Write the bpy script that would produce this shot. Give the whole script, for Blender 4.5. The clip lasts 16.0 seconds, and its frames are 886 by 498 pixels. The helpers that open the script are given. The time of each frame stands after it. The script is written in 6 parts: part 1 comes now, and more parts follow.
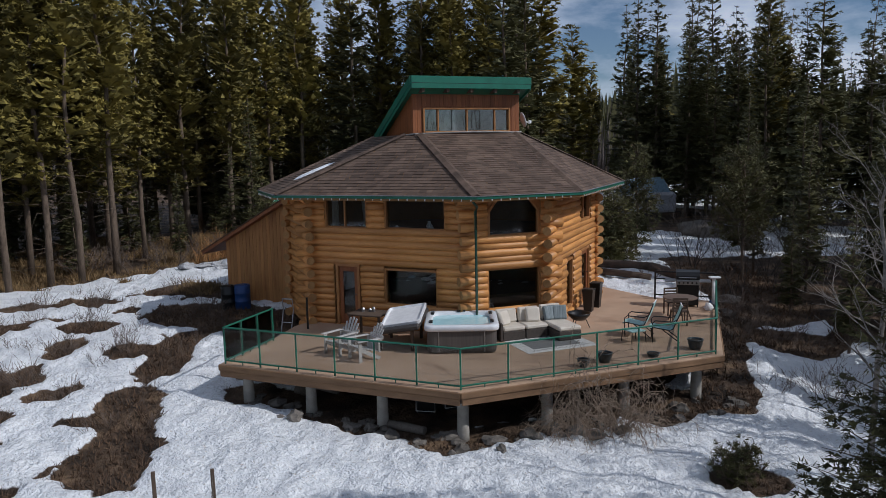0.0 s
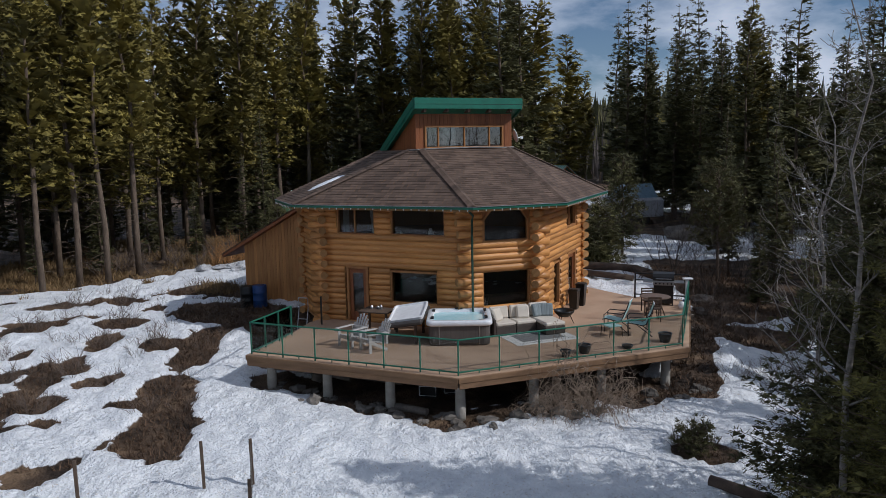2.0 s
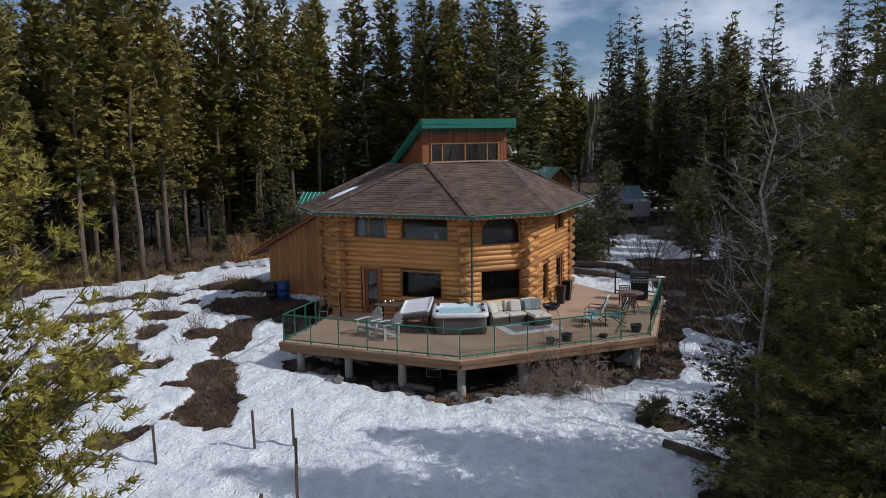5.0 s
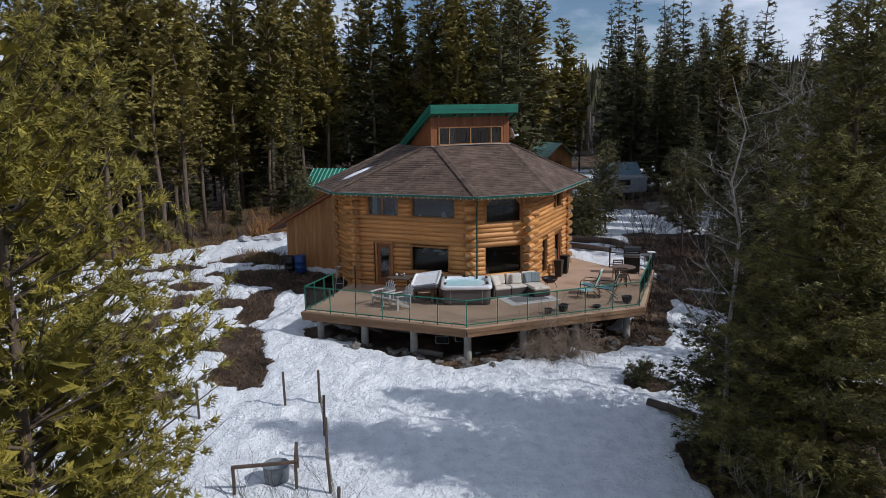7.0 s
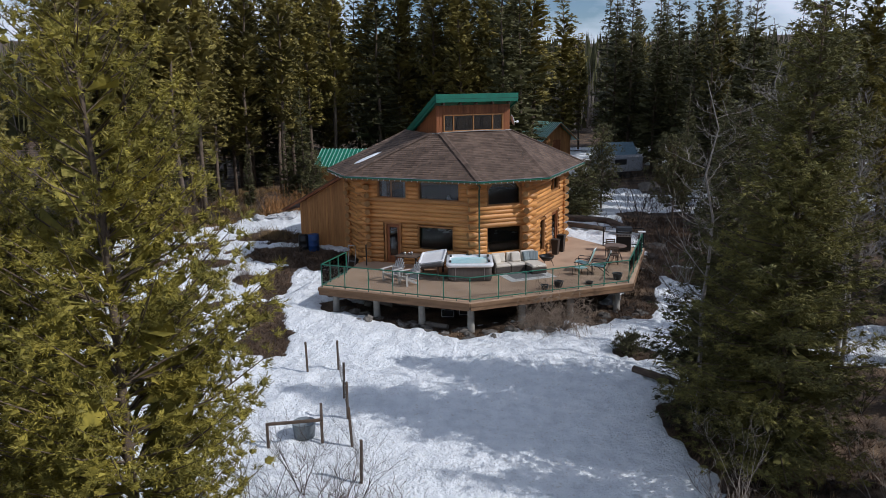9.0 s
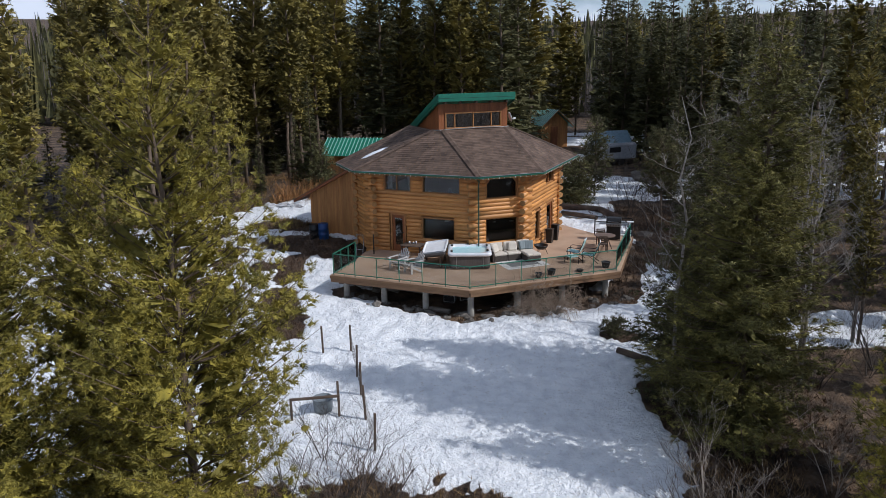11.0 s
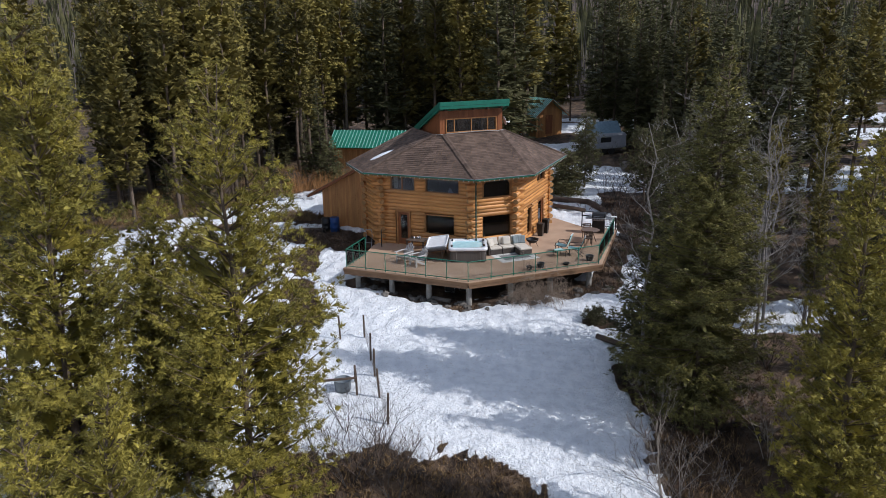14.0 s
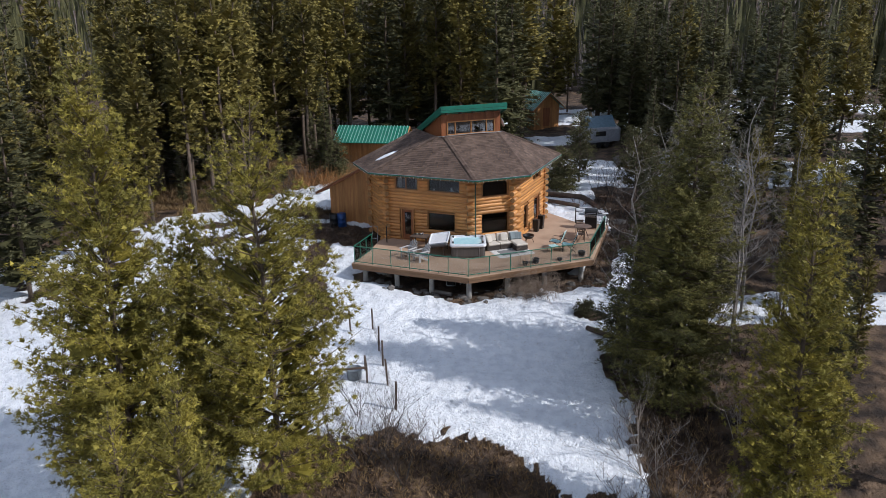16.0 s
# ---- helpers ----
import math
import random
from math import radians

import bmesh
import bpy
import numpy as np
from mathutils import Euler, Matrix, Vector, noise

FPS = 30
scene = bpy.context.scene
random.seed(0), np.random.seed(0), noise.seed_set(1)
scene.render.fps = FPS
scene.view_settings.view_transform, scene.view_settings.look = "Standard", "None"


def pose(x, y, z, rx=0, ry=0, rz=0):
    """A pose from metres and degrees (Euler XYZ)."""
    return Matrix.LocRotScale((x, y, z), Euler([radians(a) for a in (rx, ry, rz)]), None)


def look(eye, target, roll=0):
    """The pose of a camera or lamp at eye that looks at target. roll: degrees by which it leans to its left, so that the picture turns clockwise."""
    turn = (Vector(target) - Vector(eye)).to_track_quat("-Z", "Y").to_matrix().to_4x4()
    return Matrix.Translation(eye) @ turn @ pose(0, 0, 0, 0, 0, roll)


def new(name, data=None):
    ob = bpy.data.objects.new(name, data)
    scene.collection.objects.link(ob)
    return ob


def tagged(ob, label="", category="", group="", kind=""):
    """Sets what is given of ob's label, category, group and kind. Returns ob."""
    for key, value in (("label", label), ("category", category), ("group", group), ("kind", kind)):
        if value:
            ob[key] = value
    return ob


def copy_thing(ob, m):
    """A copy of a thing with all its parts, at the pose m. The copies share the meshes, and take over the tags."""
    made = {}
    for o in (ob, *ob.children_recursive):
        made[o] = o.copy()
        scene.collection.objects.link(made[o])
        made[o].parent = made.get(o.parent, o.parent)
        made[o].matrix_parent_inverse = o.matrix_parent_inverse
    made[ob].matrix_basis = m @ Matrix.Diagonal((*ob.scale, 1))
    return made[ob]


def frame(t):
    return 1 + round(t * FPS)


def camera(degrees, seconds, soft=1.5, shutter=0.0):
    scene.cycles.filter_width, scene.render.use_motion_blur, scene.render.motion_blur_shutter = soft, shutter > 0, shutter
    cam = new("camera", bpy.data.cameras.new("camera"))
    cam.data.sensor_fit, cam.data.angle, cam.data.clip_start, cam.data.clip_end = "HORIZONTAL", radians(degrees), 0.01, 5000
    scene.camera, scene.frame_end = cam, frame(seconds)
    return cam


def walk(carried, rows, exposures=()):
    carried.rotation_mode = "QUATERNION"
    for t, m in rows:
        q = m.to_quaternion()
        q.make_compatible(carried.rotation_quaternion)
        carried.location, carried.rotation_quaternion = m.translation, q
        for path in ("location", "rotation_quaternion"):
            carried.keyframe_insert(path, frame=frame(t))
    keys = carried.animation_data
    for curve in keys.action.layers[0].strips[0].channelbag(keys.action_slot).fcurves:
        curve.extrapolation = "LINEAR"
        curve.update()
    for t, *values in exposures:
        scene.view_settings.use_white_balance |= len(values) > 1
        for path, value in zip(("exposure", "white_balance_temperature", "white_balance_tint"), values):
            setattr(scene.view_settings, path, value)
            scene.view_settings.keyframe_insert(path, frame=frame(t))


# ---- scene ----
cam = camera(61.2, 16.0, soft=0.5)
PATH = [
    (0.0, -0.243, 1.181, 5.497, 2.44, -7.60, 1.12),
    (0.5, -0.215, 0.520, 5.596, 2.39, -7.60, 1.11),
    (1.0, -0.192, -0.153, 5.706, 2.38, -7.60, 1.09),
    (1.5, -0.175, -0.833, 5.836, 2.36, -7.57, 1.09),
    (2.0, -0.160, -1.514, 5.974, 2.34, -7.54, 1.07),
    (2.5, -0.143, -2.183, 6.115, 2.32, -7.52, 1.07),
    (3.0, -0.129, -2.842, 6.264, 2.30, -7.50, 1.06),
    (5.5, -0.166, -5.958, 7.025, 2.33, -8.56, 0.91),
    (6.0, -0.213, -6.559, 7.183, 2.36, -9.16, 0.88),
    (6.5, -0.262, -7.155, 7.345, 2.37, -9.79, 0.85),
    (7.0, -0.298, -7.750, 7.527, 2.40, -10.40, 0.84),
    (7.5, -0.332, -8.347, 7.706, 2.42, -10.98, 0.82),
    (8.0, -0.353, -8.948, 7.897, 2.43, -11.52, 0.83),
    (8.5, -0.372, -9.554, 8.095, 2.45, -12.00, 0.82),
    (9.0, -0.381, -10.160, 8.307, 2.45, -12.46, 0.83),
    (11.5, -0.344, -13.253, 9.775, 2.44, -14.51, 0.85),
    (12.0, -0.333, -13.864, 10.121, 2.43, -14.87, 0.85),
    (12.5, -0.312, -14.484, 10.482, 2.41, -15.22, 0.88),
    (13.0, -0.286, -15.100, 10.858, 2.41, -15.58, 0.90),
    (13.5, -0.265, -15.712, 11.245, 2.39, -15.94, 0.93),
    (14.0, -0.255, -16.315, 11.631, 2.37, -16.30, 0.94),
    (14.5, -0.251, -16.916, 12.021, 2.35, -16.66, 0.95),
    (15.0, -0.254, -17.511, 12.412, 2.33, -17.01, 0.96),
    (15.5, -0.253, -18.104, 12.798, 2.32, -17.35, 0.96),
    (16.0, -0.256, -18.698, 13.171, 2.31, -17.69, 0.98),
]
walk(cam, [(t, pose(x, y, z, 90 + pitch, roll, yaw)) for t, x, y, z, yaw, pitch, roll in PATH], [(0.0, -0.98, 6000, 12), (8.0, -0.72, 6000, 12), (16.0, -0.46, 6000, 13)])

# ---- light ----
SUN_ELEV, SUN_AZ = 39.0, Vector((0.963, -0.27))          # the sun stands to the right, a little behind the camera
world = bpy.data.worlds.new("sky")
scene.world = world
world.use_nodes = True
wn, wl = world.node_tree.nodes, world.node_tree.links
sky = wn.new("ShaderNodeTexSky")
sky.sky_type, sky.sun_disc = "NISHITA", False
sky.sun_elevation, sky.sun_rotation = radians(SUN_ELEV), math.atan2(SUN_AZ.x, SUN_AZ.y)
sky.air_density, sky.dust_density, sky.ozone_density, sky.altitude = 1.0, 0.4, 3.0, 1200
coord, cmap = wn.new("ShaderNodeTexCoord"), wn.new("ShaderNodeMapping")
cmap.inputs["Scale"].default_value = (1.0, 1.0, 2.6)
cloud, cramp, cmix = wn.new("ShaderNodeTexNoise"), wn.new("ShaderNodeValToRGB"), wn.new("ShaderNodeMixRGB")
cloud.inputs["Scale"].default_value, cloud.inputs["Detail"].default_value, cloud.inputs["Roughness"].default_value = 2.6, 9, 0.56
cramp.color_ramp.elements[0].position, cramp.color_ramp.elements[1].position = 0.43, 0.58
cmix.inputs[2].default_value = (10.0, 10.8, 12.2, 1)
wl.new(coord.outputs["Generated"], cmap.inputs[0]), wl.new(cmap.outputs[0], cloud.inputs["Vector"])
wl.new(cloud.outputs["Fac"], cramp.inputs[0]), wl.new(cramp.outputs[0], cmix.inputs[0]), wl.new(sky.outputs[0], cmix.inputs[1])
back = wn["Background"]
back.inputs["Strength"].default_value = 0.108
wl.new(cmix.outputs[0], back.inputs[0])
sun = new("sun", bpy.data.lights.new("sun", "SUN"))
sun.data.energy, sun.data.angle, sun.data.color = 5.0, radians(0.55), (1.0, 0.96, 0.90)
to_sun = Vector((SUN_AZ.x, SUN_AZ.y, math.tan(radians(SUN_ELEV)) * SUN_AZ.length)).normalized()
sun.matrix_world = look(to_sun * 80, (0, 0, 0))


# ---- materials ----
def mat(name, a, b=None, rough=0.7, scale=6.0, bump=0.2, metal=0.0, stretch=(1, 1, 1), fine=60.0, random_tone=0.0, island=0.0, spec=0.4, leaf=0.0, bump_dist=0.01):
    """Two-scale noise between the colours a and b, with relief; random_tone varies whole pieces."""
    b = b or tuple(v * 0.7 for v in a)
    m = bpy.data.materials.new(name)
    m.use_nodes = True
    n, l = m.node_tree.nodes, m.node_tree.links
    p = n["Principled BSDF"]
    tc, mp = n.new("ShaderNodeTexCoord"), n.new("ShaderNodeMapping")
    mp.inputs["Scale"].default_value = stretch
    l.new(tc.outputs["Object"], mp.inputs[0])
    big, small = n.new("ShaderNodeTexNoise"), n.new("ShaderNodeTexNoise")
    big.inputs["Scale"].default_value, big.inputs["Detail"].default_value = scale, 6
    small.inputs["Scale"].default_value, small.inputs["Detail"].default_value = fine, 4
    for q in (big, small):
        l.new(mp.outputs[0], q.inputs["Vector"])
    add = n.new("ShaderNodeMath")
    add.operation, add.inputs[1].default_value = "MULTIPLY_ADD", 0.45
    l.new(small.outputs["Fac"], add.inputs[0]), l.new(big.outputs["Fac"], add.inputs[2])
    ramp = n.new("ShaderNodeValToRGB")
    ramp.color_ramp.elements[0].position, ramp.color_ramp.elements[1].position = 0.5, 0.95
    ramp.color_ramp.elements[0].color, ramp.color_ramp.elements[1].color = (*b, 1), (*a, 1)
    l.new(add.outputs[0], ramp.inputs[0])
    colour = ramp.outputs[0]
    for random_tone, island in ((random_tone, 0.0), (0.0, island)):
        if not (random_tone or island):
            continue
        info = n.new("ShaderNodeObjectInfo") if random_tone else n.new("ShaderNodeNewGeometry")
        rng = n.new("ShaderNodeMapRange")
        k = random_tone or island
        rng.inputs["To Min"].default_value, rng.inputs["To Max"].default_value = 1 - k, 1 + k
        l.new(info.outputs["Random" if random_tone else "Random Per Island"], rng.inputs["Value"])
        mul = n.new("ShaderNodeMixRGB")
        mul.blend_type, mul.inputs[0].default_value = "MULTIPLY", 1
        l.new(colour, mul.inputs[1]), l.new(rng.outputs[0], mul.inputs[2])
        colour = mul.outputs[0]
    l.new(colour, p.inputs["Base Color"])
    p.inputs["Roughness"].default_value, p.inputs["Metallic"].default_value = rough, metal
    p.inputs["Specular IOR Level"].default_value = spec
    if bump:
        bn = n.new("ShaderNodeBump")
        bn.inputs["Strength"].default_value, bn.inputs["Distance"].default_value = bump, bump_dist
        l.new(add.outputs[0], bn.inputs["Height"]), l.new(bn.outputs[0], p.inputs["Normal"])
    if leaf:
        tr, mx = n.new("ShaderNodeBsdfTranslucent"), n.new("ShaderNodeMixShader")
        mx.inputs[0].default_value = leaf
        l.new(colour, tr.inputs[0]), l.new(p.outputs[0], mx.inputs[1]), l.new(tr.outputs[0], mx.inputs[2])
        l.new(mx.outputs[0], n["Material Output"].inputs[0])
    return m


def glass(name, tint, gloss_rough=0.02, ior=1.35):
    m = bpy.data.materials.new(name)
    m.use_nodes = True
    n, l = m.node_tree.nodes, m.node_tree.links
    n.remove(n["Principled BSDF"])
    tr, gl, fr, mx = n.new("ShaderNodeBsdfTransparent"), n.new("ShaderNodeBsdfGlossy"), n.new("ShaderNodeFresnel"), n.new("ShaderNodeMixShader")
    tr.inputs[0].default_value, gl.inputs["Roughness"].default_value, fr.inputs[0].default_value = (*tint, 1), gloss_rough, ior
    l.new(fr.outputs[0], mx.inputs[0]), l.new(tr.outputs[0], mx.inputs[1]), l.new(gl.outputs[0], mx.inputs[2])
    l.new(mx.outputs[0], n["Material Output"].inputs[0])
    return m


LOG = mat("peeled_log", (0.66, 0.315, 0.095), (0.33, 0.135, 0.036), rough=0.5, scale=1.8, stretch=(0.35, 4, 4), fine=16, bump=0.45, random_tone=0.24, spec=0.5)
# end grain, darkened further to paint in the shade on ends off the sun
LOG_END = mat("shaded_log_end_grain", (0.42, 0.23, 0.09), (0.27, 0.14, 0.05), rough=0.75, scale=5, fine=40, random_tone=0.2)
# backing behind logs and boards, darkened to paint shade into the gaps
LOG_DARK = mat("backing_wood_gap_shade", (0.26, 0.14, 0.05), rough=0.8)
CEDAR = mat("cedar_board", (0.46, 0.22, 0.07), (0.31, 0.13, 0.04), rough=0.6, scale=2, stretch=(4, 4, 0.4), fine=18, random_tone=0.18)
RED_CEDAR = mat("red_stained_board", (0.30, 0.105, 0.035), (0.18, 0.058, 0.02), rough=0.55, scale=2, stretch=(4, 4, 0.4), fine=18, random_tone=0.15)
TRIM_WOOD = mat("window_trim_wood", (0.42, 0.20, 0.07), (0.28, 0.12, 0.04), rough=0.5, scale=3, fine=25)
SHINGLE = mat("asphalt_shingle", (0.155, 0.105, 0.077), (0.072, 0.047, 0.035), rough=0.92, scale=1.2, fine=140, bump=0.6, island=0.30)
GREEN = mat("green_painted_metal", (0.018, 0.16, 0.105), (0.012, 0.11, 0.07), rough=0.4, scale=2, fine=40, bump=0.05)
DARK_GREEN = mat("dark_green_metal", (0.012, 0.055, 0.04), (0.008, 0.035, 0.026), rough=0.45, scale=2, fine=40, bump=0.05)
GREEN_ROOF = mat("green_metal_roofing", (0.012, 0.20, 0.13), (0.01, 0.14, 0.09), rough=0.32, scale=1, fine=20, bump=0.04, spec=0.6)
DECK = mat("tan_deck_coating", (0.50, 0.345, 0.235), (0.38, 0.25, 0.165), rough=0.75, scale=0.8, fine=30, bump=0.12)
FASCIA = mat("weathered_fascia_board", (0.25, 0.145, 0.075), (0.15, 0.085, 0.045), rough=0.75, scale=2, fine=30, stretch=(0.5, 3, 3))
CONCRETE = mat("concrete_pier", (0.42, 0.40, 0.36), (0.28, 0.26, 0.23), rough=0.9, scale=3, fine=50, bump=0.4)
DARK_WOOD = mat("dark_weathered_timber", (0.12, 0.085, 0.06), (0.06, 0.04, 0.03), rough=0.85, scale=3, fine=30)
GREY_WOOD = mat("grey_weathered_timber", (0.23, 0.20, 0.17), (0.11, 0.095, 0.08), rough=0.9, scale=3, fine=30)
BLACK = mat("black_enamel", (0.016, 0.016, 0.017), (0.01, 0.01, 0.01), rough=0.35, bump=0.05)
STEEL = mat("brushed_steel", (0.42, 0.43, 0.44), (0.3, 0.3, 0.31), rough=0.35, metal=0.9, bump=0.05)
WHITE = mat("white_plastic", (0.78, 0.79, 0.8), (0.66, 0.67, 0.68), rough=0.35, bump=0.05)
CHAIR_GREY = mat("grey_plastic_slat", (0.52, 0.50, 0.47), (0.42, 0.40, 0.38), rough=0.5, bump=0.05)
TEAL_FABRIC = mat("teal_sling_fabric", (0.42, 0.62, 0.60), (0.33, 0.52, 0.50), rough=0.8, fine=120)
CREAM = mat("cream_cushion_fabric", (0.62, 0.57, 0.49), (0.52, 0.47, 0.40), rough=0.9, scale=4, fine=120, bump=0.3)
STRIPE = mat("striped_grey_cushion", (0.28, 0.32, 0.33), (0.10, 0.13, 0.14), rough=0.9, scale=3, stretch=(9, 0.2, 0.2), fine=9)
WICKER = mat("dark_wicker", (0.075, 0.06, 0.05), (0.03, 0.024, 0.02), rough=0.7, scale=40, fine=120, bump=0.8)
TUB_SIDE = mat("hot_tub_brown_skirt", (0.10, 0.088, 0.08), (0.075, 0.066, 0.06), rough=0.6, scale=2, stretch=(9, 9, 0.3), fine=20)
TUB_WHITE = mat("hot_tub_acrylic", (0.74, 0.76, 0.78), (0.62, 0.65, 0.68), rough=0.22, scale=2, bump=0.03, spec=0.6)
COVER = mat("vinyl_cover", (0.055, 0.05, 0.047), (0.04, 0.036, 0.034), rough=0.55, scale=3)
BLUE = mat("blue_plastic_drum", (0.02, 0.07, 0.22), (0.014, 0.045, 0.15), rough=0.4, bump=0.05)
RUG_A = mat("rug_pale_border", (0.70, 0.68, 0.64), (0.55, 0.53, 0.50), rough=0.95, scale=9, fine=90)
RUG_B = mat("rug_grey_field", (0.22, 0.215, 0.21), (0.16, 0.155, 0.15), rough=0.95, scale=9, fine=90)
POT = mat("blue_glazed_pot", (0.06, 0.075, 0.085), (0.035, 0.045, 0.05), rough=0.3)
SOIL = mat("potting_soil", (0.05, 0.035, 0.025), rough=0.95)
# near black: the unlit rooms' shade is put into the floor colour
INTERIOR = mat("interior_plank_shade", (0.022, 0.015, 0.010), (0.014, 0.010, 0.007), rough=0.7)
CURTAIN = mat("curtain_cloth", (0.50, 0.47, 0.42), (0.4, 0.37, 0.33), rough=0.9, stretch=(6, 6, 0.3))
SNOW_PILE = mat("snow_patch", (0.86, 0.88, 0.9), (0.78, 0.8, 0.83), rough=0.6, scale=4, fine=30, bump=0.6, bump_dist=0.03)
OLD_SNOW = mat("dirty_old_snow", (0.62, 0.64, 0.67), (0.22, 0.21, 0.20), rough=0.8, scale=2.5, fine=16, bump=1.0, bump_dist=0.08)
ROCK = mat("fieldstone", (0.20, 0.18, 0.155), (0.09, 0.08, 0.07), rough=0.9, scale=4, fine=40, bump=0.6, random_tone=0.3, bump_dist=0.02)
BARK = mat("conifer_bark", (0.17, 0.125, 0.09), (0.08, 0.058, 0.042), rough=0.95, scale=5, stretch=(2, 2, 0.6), fine=30, bump=0.8, bump_dist=0.02)
PALE_BARK = mat("aspen_bark", (0.33, 0.30, 0.27), (0.15, 0.13, 0.115), rough=0.9, scale=3, stretch=(1, 1, 3), fine=25, bump=0.3)
TWIG = mat("bare_twig", (0.17, 0.13, 0.105), (0.095, 0.07, 0.055), rough=0.9, scale=3, fine=20, bump=0)
TWIG_PALE = mat("pale_bare_twig", (0.36, 0.31, 0.26), (0.20, 0.165, 0.135), rough=0.9, scale=3, fine=20, bump=0)
TWIG_GREY = mat("grey_bare_twig", (0.085, 0.07, 0.06), (0.045, 0.037, 0.032), rough=0.9, scale=3, fine=20, bump=0)
PINE = mat("pine_needles", (0.375, 0.305, 0.052), (0.125, 0.116, 0.028), rough=0.6, scale=0.9, fine=6, bump=0, island=0.35, leaf=0.16, spec=0.25)
PINE_DARK = mat("forest_pine_needles", (0.285, 0.228, 0.054), (0.070, 0.062, 0.023), rough=0.65, scale=0.5, fine=4, bump=0, island=0.35, random_tone=0.25, leaf=0.12, spec=0.2)
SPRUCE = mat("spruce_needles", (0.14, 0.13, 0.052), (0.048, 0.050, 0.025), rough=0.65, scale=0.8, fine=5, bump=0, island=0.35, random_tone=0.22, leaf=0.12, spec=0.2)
# lit copy of the spruce needles: sunlight is put into the colour
SPRUCE_LIT = mat("spruce_needles_sunlit", (0.235, 0.205, 0.056), (0.058, 0.060, 0.025), rough=0.65, scale=0.7, fine=5, bump=0, island=0.35, leaf=0.1, spec=0.2)
RUST = mat("dead_rust_needles", (0.16, 0.05, 0.02), (0.1, 0.03, 0.012), rough=0.8, bump=0, island=0.3)
DRY = mat("dry_grass", (0.34, 0.23, 0.11), (0.17, 0.105, 0.05), rough=0.9, scale=0.6, fine=5, bump=0, island=0.35, leaf=0.2)
BRUSH = mat("dead_brush", (0.15, 0.095, 0.06), (0.07, 0.043, 0.028), rough=0.95, scale=0.8, fine=6, bump=0, island=0.35)
GLASS = glass("window_glass", (0.75, 0.78, 0.78), ior=1.45)
# index set far above real glass to boost the sky's reflection in the cupola
MIRROR_BOOST_GLASS = glass("boosted_reflection_cupola_glass", (0.6, 0.64, 0.66), ior=2.6)
RAIL_GLASS = glass("smoked_rail_glass", (0.80, 0.82, 0.82), ior=1.25)
TUB_WATER = mat("tub_water", (0.50, 0.76, 0.80), (0.36, 0.64, 0.70), rough=0.08, scale=5, fine=25, bump=0.25, spec=0.5)


